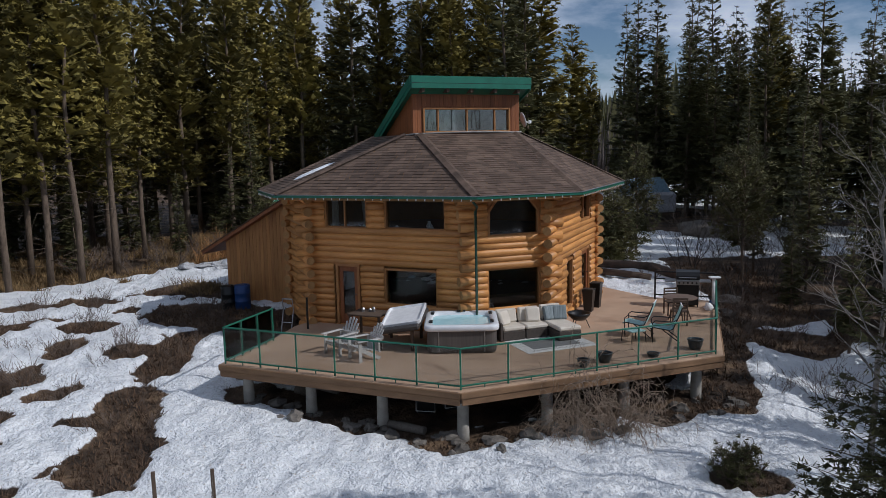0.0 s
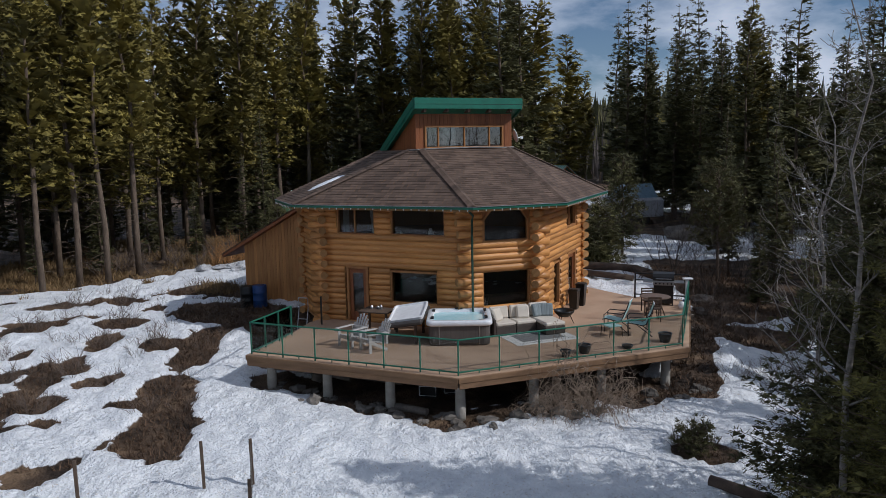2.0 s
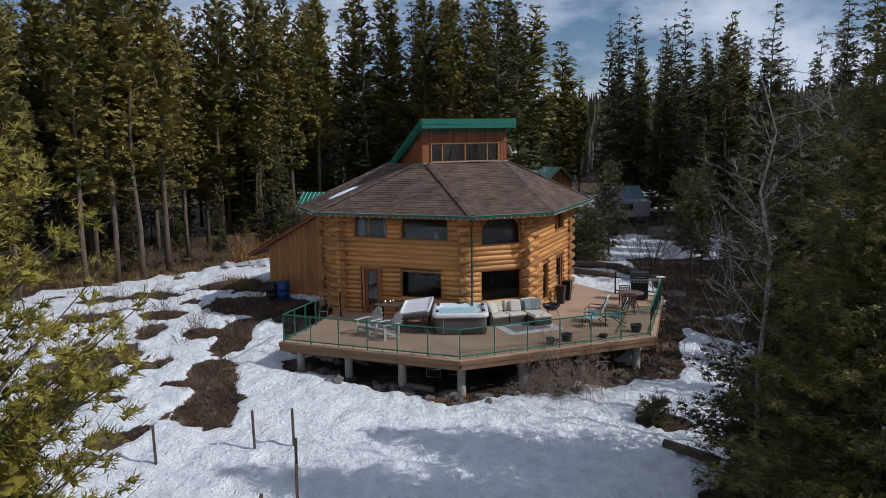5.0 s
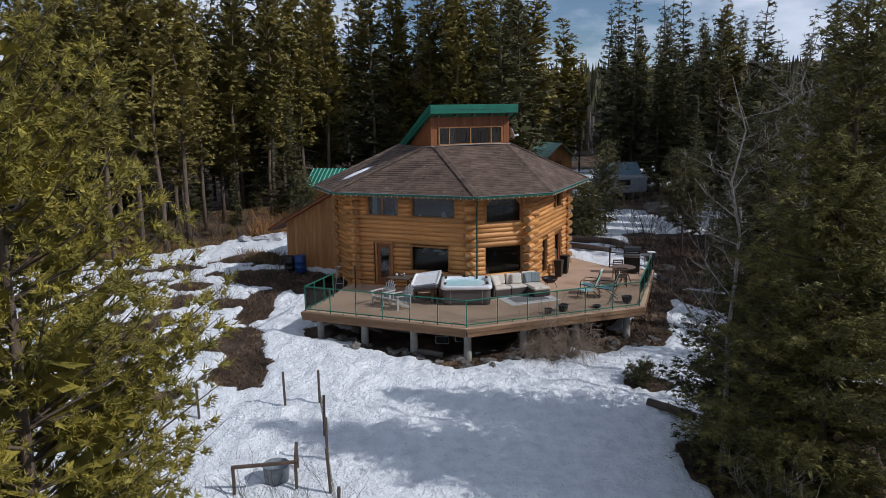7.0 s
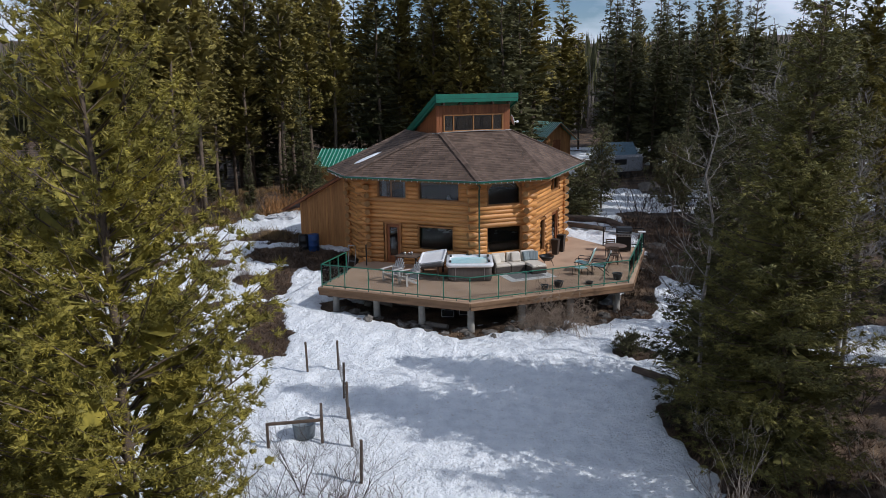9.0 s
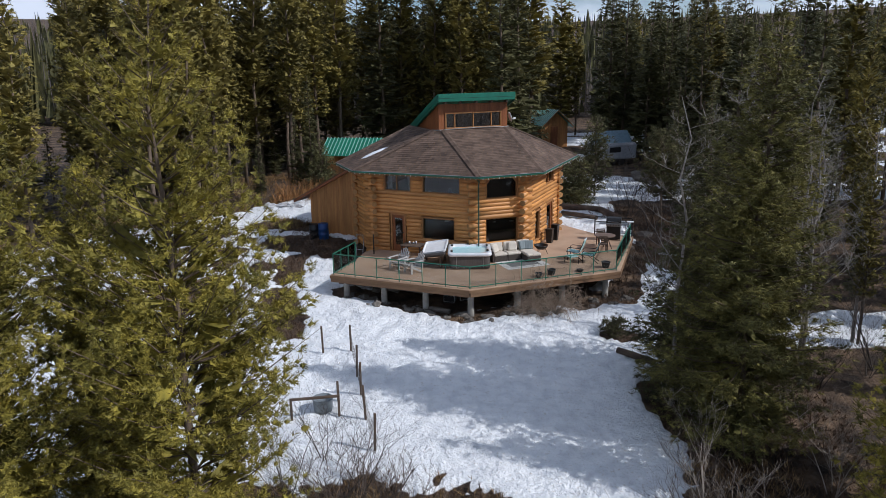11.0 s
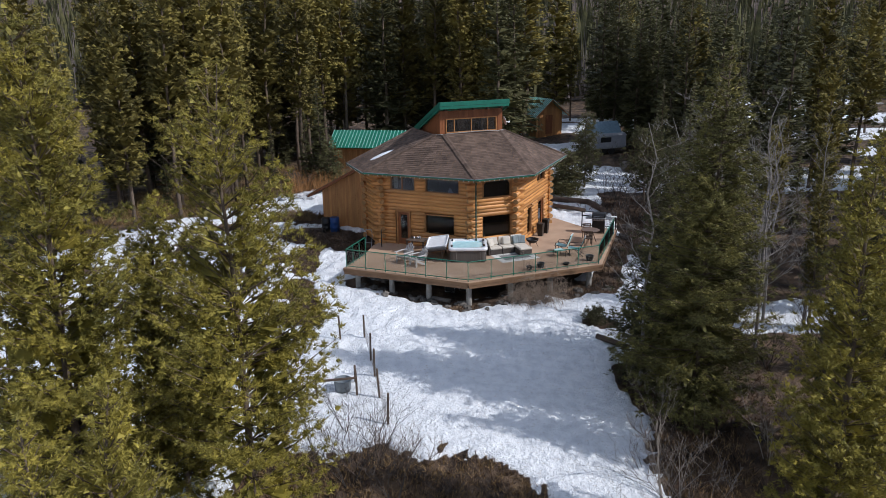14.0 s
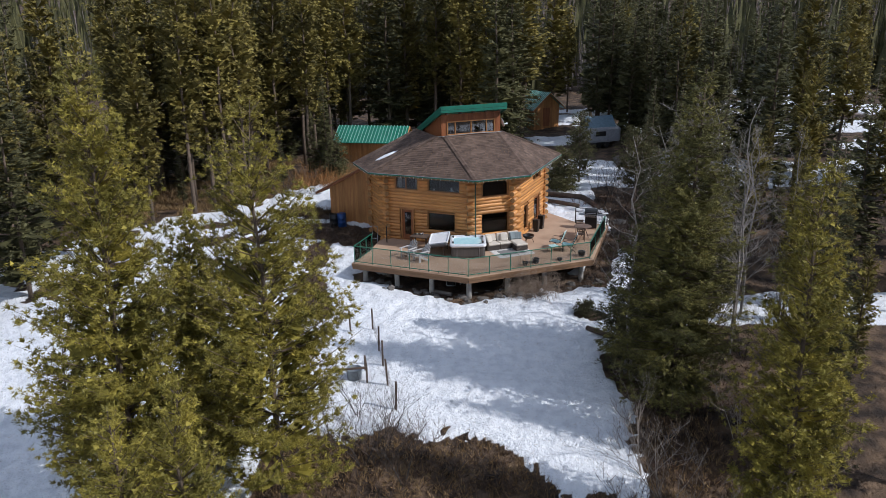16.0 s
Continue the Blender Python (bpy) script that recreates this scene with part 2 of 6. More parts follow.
# ---- mesh helpers ----
class Geo:
    """Collects vertices and faces of one mesh."""
    def __init__(self):
        self.v, self.f = [], []

    def add(self, vs, fs, m=None):
        o = len(self.v)
        self.v += [tuple(m @ Vector(p)) if m else tuple(p) for p in vs]
        self.f += [tuple(i + o for i in f) for f in fs]
        return self

    def box(self, x0, y0, z0, x1, y1, z1, c=0.01, m=None):
        """A box with chamfered edges."""
        c = min(c, (x1 - x0) * 0.3, (y1 - y0) * 0.3, (z1 - z0) * 0.3)
        lo, hi = (x0, y0, z0), (x1, y1, z1)
        vs, idx = [], {}
        for sx in (0, 1):
            for sy in (0, 1):
                for sz in (0, 1):
                    s = (sx, sy, sz)
                    for ax in range(3):
                        p = [hi[k] if s[k] else lo[k] for k in range(3)]
                        for k in range(3):
                            if k != ax:
                                p[k] += -c if s[k] else c
                        idx[s, ax] = len(vs)
                        vs.append(p)
        fs = []
        for ax in range(3):
            a, b = [k for k in range(3) if k != ax]
            for side in (0, 1):
                ring = []
                for sa, sb in ((0, 0), (1, 0), (1, 1), (0, 1)):
                    s = [0, 0, 0]
                    s[ax], s[a], s[b] = side, sa, sb
                    ring.append(idx[tuple(s), ax])
                flip = (side == 1) == (ax != 1)
                fs.append(ring if flip else ring[::-1])
        for ax in range(3):
            a, b = [k for k in range(3) if k != ax]
            for sa in (0, 1):
                for sb in (0, 1):
                    s0, s1 = [0, 0, 0], [0, 0, 0]
                    s0[a] = s1[a] = sa
                    s0[b] = s1[b] = sb
                    s1[ax] = 1
                    fs.append([idx[tuple(s0), a], idx[tuple(s1), a], idx[tuple(s1), b], idx[tuple(s0), b]])
        for sx in (0, 1):
            for sy in (0, 1):
                for sz in (0, 1):
                    fs.append([idx[(sx, sy, sz), k] for k in range(3)])
        return self.add(vs, fs, m)

    def tube(self, pts, radii, n=8, caps=True, m=None):
        """A tube along points."""
        pts = [Vector(p) for p in pts]
        if isinstance(radii, (int, float)):
            radii = [radii] * len(pts)
        vs, fs = [], []
        ref = None
        for i, p in enumerate(pts):
            d = (pts[min(i + 1, len(pts) - 1)] - pts[max(i - 1, 0)]).normalized()
            if ref is None or abs(ref.dot(d)) > 0.95:
                ref = Vector((0, 0, 1)) if abs(d.z) < 0.9 else Vector((1, 0, 0))
            a = d.cross(ref).normalized()
            b = d.cross(a)
            for k in range(n):
                t = 2 * math.pi * k / n
                vs.append(p + (a * math.cos(t) + b * math.sin(t)) * radii[i])
        for i in range(len(pts) - 1):
            for k in range(n):
                k2 = (k + 1) % n
                fs.append((i * n + k, i * n + k2, (i + 1) * n + k2, (i + 1) * n + k))
        if caps:
            fs += [tuple(range(n))[::-1], tuple(range((len(pts) - 1) * n, len(pts) * n))]
        return self.add(vs, fs, m)

    def lathe(self, profile, n=16, m=None):
        vs = [(r * math.cos(2 * math.pi * k / n), r * math.sin(2 * math.pi * k / n), z) for r, z in profile for k in range(n)]
        fs = [(i * n + k, i * n + (k + 1) % n, (i + 1) * n + (k + 1) % n, (i + 1) * n + k) for i in range(len(profile) - 1) for k in range(n)]
        return self.add(vs, fs, m)

    def prism(self, poly, z0, z1, m=None):
        n = len(poly)
        vs = [(*p, z0) for p in poly] + [(*p, z1) for p in poly]
        fs = [tuple(range(n))[::-1], tuple(range(n, 2 * n))] + [(i, (i + 1) % n, n + (i + 1) % n, n + i) for i in range(n)]
        return self.add(vs, fs, m)

    def slab(self, quad, thick):
        """A slab under a planar polygon of 3D points."""
        q = [Vector(p) for p in quad]
        nrm = (q[1] - q[0]).cross(q[2] - q[0]).normalized() * thick
        n = len(q)
        return self.add(q + [p - nrm for p in q], [tuple(range(n)), tuple(range(n, 2 * n))[::-1]] + [(i, n + i, n + (i + 1) % n, (i + 1) % n) for i in range(n)])

    def mesh(self, name, material, smooth=False):
        me = bpy.data.meshes.new(name)
        me.from_pydata(self.v, [], self.f)
        for mt in material if isinstance(material, (list, tuple)) else [material]:
            me.materials.append(mt)
        me.update()
        bm = bmesh.new()
        bm.from_mesh(me)
        bmesh.ops.recalc_face_normals(bm, faces=bm.faces)
        bm.to_mesh(me)
        bm.free()
        if smooth:
            for p in me.polygons:
                p.use_smooth = len(p.vertices) == 4
        return me


def part(name, geo, material, parent=None, label="", smooth=False, m=None):
    ob = new(name, geo.mesh(name, material, smooth) if isinstance(geo, Geo) else geo)
    if m is not None:
        ob.matrix_basis = m
    if parent is not None:
        ob.parent = parent
    return tagged(ob, label)


def thing(name, m, label, category, group="", kind=""):
    ob = new(name)
    ob.empty_display_size = 0.2
    ob.matrix_basis = m
    return tagged(ob, label, category, group, kind)


def smoothstep(a, b, x):
    t = np.clip((x - a) / (b - a), 0, 1)
    return t * t * (3 - 2 * t)


def value_noise(x, y, seed=0):
    """Smooth lattice noise, 0 to 1, on arrays."""
    xi, yi = np.floor(x), np.floor(y)
    fx, fy = x - xi, y - yi
    fx, fy = fx * fx * (3 - 2 * fx), fy * fy * (3 - 2 * fy)

    def h(a, b):
        s = np.sin(a * 127.1 + b * 311.7 + seed * 74.7) * 43758.5453
        return s - np.floor(s)
    return (h(xi, yi) * (1 - fx) + h(xi + 1, yi) * fx) * (1 - fy) + (h(xi, yi + 1) * (1 - fx) + h(xi + 1, yi + 1) * fx) * fy


def fractal(x, y, octaves=4, seed=0):
    return sum(value_noise(x * 2 ** k, y * 2 ** k, seed + k) * 0.5 ** (k + 1) for k in range(octaves)) / (1 - 0.5 ** octaves)


# ---- ground: lie of the land and where the snow has gone ----
YS = (-200, -60, -14, -6, 0, 3, 7, 11, 14, 18, 21, 24.5, 28, 34, 46, 64, 110, 220, 420, 800, 2400)
ZS = (-12, -7, -4.8, -4.1, -3.2, -2.7, -2.3, -2.05, -1.8, -1.5, -1.15, -0.6, -0.3, -0.15, 0.1, 0.4, 1.5, 6, 21, 46, 42)


def lie(x, y):
    z = np.interp(y, YS, ZS)
    low = 1 - smoothstep(18, 30, y)
    z = z - np.clip(x, -20, 14) * 0.022 * low
    z = z - 0.55 * smoothstep(7.0, 10.0, x) * (1 - smoothstep(10, 15, x)) * smoothstep(14, 19, y) * (1 - smoothstep(25, 34, y))
    z = z + smoothstep(60, 900, np.abs(x)) * 26
    return z + (fractal(x * 0.12, y * 0.12, 3, 5) - 0.5) * 0.35


def seg_dist(x, y, ax, ay, bx, by):
    t = np.clip(((x - ax) * (bx - ax) + (y - ay) * (by - ay)) / ((bx - ax) ** 2 + (by - ay) ** 2), 0, 1)
    return np.hypot(x - ax - t * (bx - ax), y - ay - t * (by - ay))


PATCHES = ((-15.6, 29.3, 1.0), (-13.6, 26.0, 0.8), (-11.2, 23.4, 0.7), (-11.7, 20.2, 0.6), (-13.2, 23.5, 0.6), (-13.3, 21.1, 0.7), (-16.6, 25.5, 0.8), (-12.6, 18.4, 0.5),
           (-10.4, 27.4, 1.3), (-12.5, 31.5, 1.4), (-15.0, 20.0, 0.6), (-17.5, 28.5, 0.7), (5.25, 16.7, 0.55), (-14.2, 17.3, 0.5), (-10.8, 30.8, 1.2))


def bareness(x, y):
    """0 where snow lies, 1 where the ground is bare."""
    d = np.full(np.shape(x), 9.0)
    d = np.minimum(d, seg_dist(x, y, -8.5, 16.2, -9.3, 20.2) - 0.85)
    d = np.minimum(d, seg_dist(x, y, -9.5, 21.8, -9.6, 24.5) - 0.75)
    # bare patch by the lean-to, widened so dark soil stands in for shaded snow
    d = np.minimum(d, seg_dist(x, y, -10.4, 27.4, -6.8, 25.6) - 1.7)
    for px, py, r in PATCHES:
        d = np.minimum(d, np.hypot((x - px) * 0.8, y - py) - r)
    spots = 0.575 - fractal(x * 0.75 + 3, y * 0.75, 3, 51) + 9 * (x > -9.5) + 9 * (y < 14) + 9 * (y > 34)
    d = np.minimum(d, spots * 6 + 0.5)
    # rubble bank under and before the deck
    front = np.minimum(seg_dist(x, y, -6.4, 20.6, -0.6, 18.2) - 0.75, seg_dist(x, y, -0.6, 18.2, 6.2, 21.0) - 0.7)
    d = np.minimum(d, front)
    d = np.minimum(d, np.hypot(x + 0.4, (y - 23.6) * 1.25) - 6.0)
    d = np.minimum(d, seg_dist(x, y, 6.6, 21.0, 8.3, 27.0) - 0.8)
    # forest floor on the left and behind
    d = np.minimum(d, (33.0 - y) * 0.7 + (x + 18.5) * 0.75 + 6 * smoothstep(-9, -4, x) * 2)
    # under the spruces and brush on the right
    d = np.minimum(d, np.maximum(6.0 - x - 0.08 * (y - 6) + 1.2 * np.clip(y - 12.5, 0, 3), np.maximum(y - 15.8, -30 - y)))
    d = np.minimum(d, np.maximum(8.4 - x, np.maximum(27.2 - y, y - 38)))
    d = np.minimum(d, np.hypot((x - 10.2) * 0.8, y - 25.4) - 1.2)
    d = np.minimum(d, np.maximum(12.6 - x - 0.1 * (y - 20), np.maximum(19.5 - y, y - 28)))
    # open slope before the snow's edge
    edge = 6.1 + 0.0 * x - 3.2 * np.exp(-((x - 3.0) / 1.3) ** 2) - 2.6 * np.exp(-((x - 5.2) / 1.0) ** 2)
    d = np.minimum(d, np.where(x > -9, np.maximum(y - edge, -8 - x), 9))
    n = (fractal(x * 0.9, y * 0.9, 4, 3) - 0.5) * 1.5 + (fractal(x * 3.1, y * 2.2, 3, 61) - 0.5) * 1.3 * (1 - smoothstep(7, 10, y))
    b = 1 - smoothstep(-0.12, 0.12, d + n)
    woods = smoothstep(40, 48, y) * (1 - smoothstep(-0.06, 0.06, fractal(x * 0.16, y * 0.16, 4, 11) - 0.5)) * 1.0
    right = smoothstep(6, 8, x) * (1 - smoothstep(12, 14, y)) * (1 - smoothstep(0.56, 0.64, fractal(x * 0.3, y * 0.3, 4, 17)))
    b = np.where((x > 6.5) & (y < 5), np.minimum(b, np.maximum(right, 1 - smoothstep(9.0, 10.5, x))), b)
    # unseen ground behind the camera is set bare to darken window reflections
    return np.maximum(np.maximum(b, woods), 1 - smoothstep(-34, -28, y))


def top(x, y):
    """The height of the walked surface, snow and all."""
    x, y = np.asarray(x, float), np.asarray(y, float)
    b = bareness(x, y)
    lumps = (fractal(x * 0.9, y * 0.9, 3, 21) - 0.5) * 0.12 + (fractal(x * 2.9, y * 2.9, 3, 31) - 0.5) * 0.30
    trodden = 1 - 0.6 * smoothstep(14, 10, y) * smoothstep(-6, -4, x) * (1 - smoothstep(5, 6, x))
    rough = (fractal(x * 3, y * 3, 3, 41) - 0.5) * (0.16 + 0.2 * (1 - smoothstep(6, 9, y)))
    near = (np.abs(x) < 60) & (y > -25) & (y < 90)
    return lie(x, y) + np.where(near, (1 - b) * (0.16 + lumps * trodden) + b * rough, 0)


def top1(x, y):
    return float(top(np.array([x]), np.array([y]))[0])


def ground_sheet():
    xs = np.concatenate([[-2600, -1400, -800, -450, -260, -150, -90, -60], np.arange(-40, -18, 0.6), np.arange(-18, 12, 0.17), np.arange(12, 40, 0.6), [50, 60, 90, 150, 260, 450, 800, 1400, 2600]])
    ys = np.concatenate([[-900, -400, -200, -100, -60, -40], np.arange(-26, -2, 0.6), np.arange(-2, 30, 0.17), np.arange(30, 46, 0.35), np.arange(46, 90, 1.0), [95, 105, 120, 145, 180, 230, 300, 380, 480, 620, 800, 1100, 1600, 2400]])
    X, Y = np.meshgrid(xs, ys)
    Z = top(X, Y)
    nx, ny = len(xs), len(ys)
    me = bpy.data.meshes.new("ground")
    i = np.arange((ny - 1) * (nx - 1))
    a = (i // (nx - 1)) * nx + i % (nx - 1)
    q = np.stack([a, a + 1, a + nx + 1, a + nx], 1)
    me.vertices.add(nx * ny)
    me.vertices.foreach_set("co", np.stack([X, Y, Z], -1).astype(np.float32).ravel())
    me.loops.add(q.size), me.polygons.add(len(q))
    me.loops.foreach_set("vertex_index", q.astype(np.int32).ravel())
    me.polygons.foreach_set("loop_start", (np.arange(len(q)) * 4).astype(np.int32))
    me.polygons.foreach_set("use_smooth", np.ones(len(q), bool))
    at = me.attributes.new("bare", "FLOAT", "POINT")
    at.data.foreach_set("value", bareness(X, Y).astype(np.float32).ravel())
    me.update(calc_edges=True)
    m = bpy.data.materials.new("snow_and_soil")
    m.use_nodes = True
    n, l = m.node_tree.nodes, m.node_tree.links
    p = n["Principled BSDF"]
    at_n, tc = n.new("ShaderNodeAttribute"), n.new("ShaderNodeTexCoord")
    at_n.attribute_name = "bare"

    def noise_node(scale, detail):
        q_ = n.new("ShaderNodeTexNoise")
        q_.inputs["Scale"].default_value, q_.inputs["Detail"].default_value = scale, detail
        l.new(tc.outputs["Object"], q_.inputs["Vector"])
        return q_.outputs["Fac"]

    def ramp(src, *stops):
        r = n.new("ShaderNodeValToRGB")
        while len(r.color_ramp.elements) < len(stops):
            r.color_ramp.elements.new(0.5)
        for e, (pos, c) in zip(r.color_ramp.elements, stops):
            e.position, e.color = pos, (*c, 1)
        l.new(src, r.inputs[0])
        return r.outputs[0]
    soil = ramp(noise_node(1.1, 9), (0.34, (0.03, 0.021, 0.015)), (0.5, (0.085, 0.056, 0.036)), (0.68, (0.19, 0.125, 0.075)))
    snow = ramp(noise_node(2.2, 8), (0.3, (0.70, 0.72, 0.75)), (0.55, (0.84, 0.86, 0.88)), (0.8, (0.90, 0.91, 0.92)))
    speck = ramp(noise_node(14, 5), (0.60, (0, 0, 0)), (0.74, (1, 1, 1)))
    dirt = n.new("ShaderNodeMixRGB")
    dirt.blend_type = "MULTIPLY"
    dirt.inputs[2].default_value = (0.72, 0.64, 0.55, 1)
    l.new(speck, dirt.inputs[0]), l.new(snow, dirt.inputs[1])
    addn = n.new("ShaderNodeMath")
    addn.operation, addn.inputs[1].default_value = "MULTIPLY_ADD", 0.5
    l.new(noise_node(6, 6), addn.inputs[0]), l.new(at_n.outputs["Fac"], addn.inputs[2])
    mask = ramp(addn.outputs[0], (0.62, (0, 0, 0)), (0.78, (1, 1, 1)))
    mix = n.new("ShaderNodeMixRGB")
    l.new(mask, mix.inputs[0]), l.new(dirt.outputs[0], mix.inputs[1]), l.new(soil, mix.inputs[2])
    l.new(mix.outputs[0], p.inputs["Base Color"])
    p.inputs["Roughness"].default_value, p.inputs["Specular IOR Level"].default_value = 0.75, 0.25
    bn = n.new("ShaderNodeBump")
    bn.inputs["Strength"].default_value, bn.inputs["Distance"].default_value = 0.95, 0.14
    pits = n.new("ShaderNodeTexVoronoi")
    pits.inputs["Scale"].default_value = 3.2
    l.new(tc.outputs["Object"], pits.inputs["Vector"])
    lump = n.new("ShaderNodeMath")
    lump.operation, lump.inputs[1].default_value = "MULTIPLY_ADD", 0.28
    l.new(pits.outputs["Distance"], lump.inputs[0]), l.new(noise_node(6.5, 12), lump.inputs[2])
    grain = n.new("ShaderNodeMath")
    grain.operation, grain.inputs[1].default_value = "MULTIPLY_ADD", 0.55
    l.new(noise_node(19, 5), grain.inputs[0]), l.new(lump.outputs[0], grain.inputs[2])
    l.new(grain.outputs[0], bn.inputs["Height"]), l.new(bn.outputs[0], p.inputs["Normal"])
    me.materials.append(m)
    return tagged(new("ground", me), "patchy melting snow over brown soil and dead grass", "ground", kind="structure")


ground_sheet()

# ---- the log house: local frame x along the front wall, y towards the back ----
TURN, CX, CY = -21.0, -1.3, 28.4
HOUSE = pose(CX, CY, 0, 0, 0, TURN)
house = thing("log_house", HOUSE, "octagonal two-storey log house with brown shingle roof and glazed cupola", "house")
A1, HALF = 4.80, 2.95                        # distance of the long walls, half their length
A2 = (A1 + HALF) / math.sqrt(2)
HALF2 = (A1 - HALF) / math.sqrt(2)
COURSE, RAD = 0.196, 0.118
REACH = {0: (0.36, 0.04), 1: (0.52, 0.26), 2: (0.64, 0.46), 7: (0.40, 0.50)}   # how far alternate courses run past each corner
WALLS = []                                   # turn of the outward normal, distance, half length, openings (s0, s1, z0, z1)
FRONT = [(-2.09, -0.68, 3.13, 4.02), (0.04, 1.96, 3.13, 4.02), (-1.82, -0.95, -0.05, 1.97), (-0.02, 1.66, 0.72, 1.82)]
DIAG = [(-0.90, 0.76, 2.93, 4.04), (-0.90, 0.76, 0.72, 1.92)]
RIGHT = [(0.30, 1.75, 3.0, 3.9), (0.5, 1.75, -0.05, 1.95), (-1.55, -0.75, 0.3, 1.8)]
for k in range(8):
    long = k % 2 == 0
    WALLS.append((k * 45.0, A1 if long else A2, HALF if long else HALF2, {0: FRONT, 1: DIAG, 2: RIGHT}.get(k, [])))


def wall_pose(turn, dist):
    """x along the wall, y inwards, at the outer face; turn 0 is the front wall."""
    return pose(0, 0, 0, 0, 0, turn) @ pose(0, -dist, 0)


def log_mesh(length, bulge, seed):
    r = random.Random(seed)
    g = Geo()
    n = max(3, int(length / 0.7))
    pts = [(length * i / n, r.uniform(-0.012, 0.012), r.uniform(-0.008, 0.008)) for i in range(n + 1)]
    taper = r.uniform(-0.07, 0.07)
    radii = [RAD * bulge * (1 + taper * (2 * i / n - 1)) * r.uniform(0.95, 1.05) for i in range(n + 1)]
    g.tube(pts, radii, n=12)
    me = g.mesh("log", [LOG, LOG_END], smooth=True)
    for p in me.polygons:
        if len(p.vertices) > 4:
            p.material_index = 1
    return me


rng = random.Random(4)
wall_parts = []
for k, (turn, dist, half, openings) in enumerate(WALLS):
    wp = wall_pose(turn, dist)
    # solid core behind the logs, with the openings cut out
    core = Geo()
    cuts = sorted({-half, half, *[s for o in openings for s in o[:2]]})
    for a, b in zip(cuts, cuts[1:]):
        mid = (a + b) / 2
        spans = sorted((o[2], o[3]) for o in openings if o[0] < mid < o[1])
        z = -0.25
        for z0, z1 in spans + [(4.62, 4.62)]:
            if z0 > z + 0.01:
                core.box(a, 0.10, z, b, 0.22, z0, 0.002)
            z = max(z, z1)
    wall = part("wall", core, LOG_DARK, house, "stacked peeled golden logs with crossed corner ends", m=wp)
    wall_parts.append(wall)
    courses = 23
    for c in range(courses):
        z = -0.12 + c * COURSE
        sticks = (c + k) % 2 == 0
        r_lo, r_hi = REACH.get(k, (0.4, 0.4)) if sticks else (0.02, 0.02)
        lo, hi = -half - r_lo * rng.uniform(0.85, 1.12), half + r_hi * rng.uniform(0.85, 1.12)
        pieces = [(lo, hi)]
        for o in openings:
            if o[2] - 0.04 < z < o[3] + 0.04:
                pieces = [q for a, b in pieces for q in ((a, min(b, o[0] - 0.05)), (max(a, o[1] + 0.05), b)) if q[1] - q[0] > 0.12]
        for a, b in pieces:
            fat = 1.16 if sticks else 1.0
            ob = part("log", log_mesh(b - a, fat, rng.random()), None, wall, m=pose(a, 0.05 + rng.uniform(-0.012, 0.012), z))


def window(parent, s0, s1, z0, z1, mullions=(), arch=False, name="window", label="", inset=0.02, trim=TRIM_WOOD, w=0.07, glaze=None):
    """A framed window in a wall; its pane and mullions are its parts."""
    f = Geo()
    if arch:
        c = 0.38
        ring = [(s0, z0), (s1, z0), (s1, z1 - c), (s1 - c * 0.8, z1), (s0 + c * 0.8, z1), (s0, z1 - c)]
        for (ax, az), (bx, bz) in zip(ring, ring[1:] + ring[:1]):
            d = Vector((bx - ax, 0, bz - az))
            ang = math.degrees(math.atan2(-d.z, d.x))
            f.box(-0.03, -0.05 + inset, -0.045, d.length + 0.03, 0.13, 0.045, 0.008, pose(ax, 0, az, 0, ang, 0))
        for s_a, s_b in ((s0 - 0.05, s0 + c * 0.8), (s1 + 0.05, s1 - c * 0.8)):
            f.add([(s_a, 0.0, z1 - c), (s_a, 0.0, z1 + 0.05), (s_b, 0.0, z1 + 0.05), (s_a, 0.1, z1 - c), (s_a, 0.1, z1 + 0.05), (s_b, 0.1, z1 + 0.05)],
                  [(0, 1, 2), (3, 5, 4), (0, 3, 4, 1), (1, 4, 5, 2), (2, 5, 3, 0)])
    else:
        f.box(s0 - w, -0.05 + inset, z0 - w, s0, 0.14, z1 + w, 0.008)
        f.box(s1, -0.05 + inset, z0 - w, s1 + w, 0.14, z1 + w, 0.008)
        f.box(s0, -0.05 + inset, z1, s1, 0.14, z1 + w, 0.008)
        f.box(s0, -0.07 + inset, z0 - w, s1, 0.14, z0, 0.008)
    win = part(name, f, trim, parent, label)
    for x in mullions:
        part("mullion", Geo().box(x - 0.025, -0.01 + inset, z0, x + 0.025, 0.1, z1, 0.006), trim, win)
    xs = [s0, *mullions, s1]
    for a, b in zip(xs, xs[1:]):
        pane = part("pane", Geo().box(a, 0.05 + inset, z0, b, 0.062 + inset, z1, 0.001), glaze or GLASS, win)
    return win


wf, wd, wr = wall_parts[0], wall_parts[1], wall_parts[2]
window(house, -2.09, -0.68, 3.13, 4.02, (-1.45,), label="wood-framed slider with a parted curtain").matrix_basis = wall_pose(0, A1)
window(house, 0.04, 1.96, 3.13, 4.02, label="wide wood-framed upper window").matrix_basis = wall_pose(0, A1)
window(house, -0.02, 1.66, 0.72, 1.82, label="wide wood-framed lower window reflecting trees").matrix_basis = wall_pose(0, A1)
window(house, -0.90, 0.76, 2.93, 4.04, arch=True, label="picture window with clipped upper corners").matrix_basis = wall_pose(45, A2)
window(house, -0.90, 0.76, 0.72, 1.92, label="large wood-framed picture window").matrix_basis = wall_pose(45, A2)
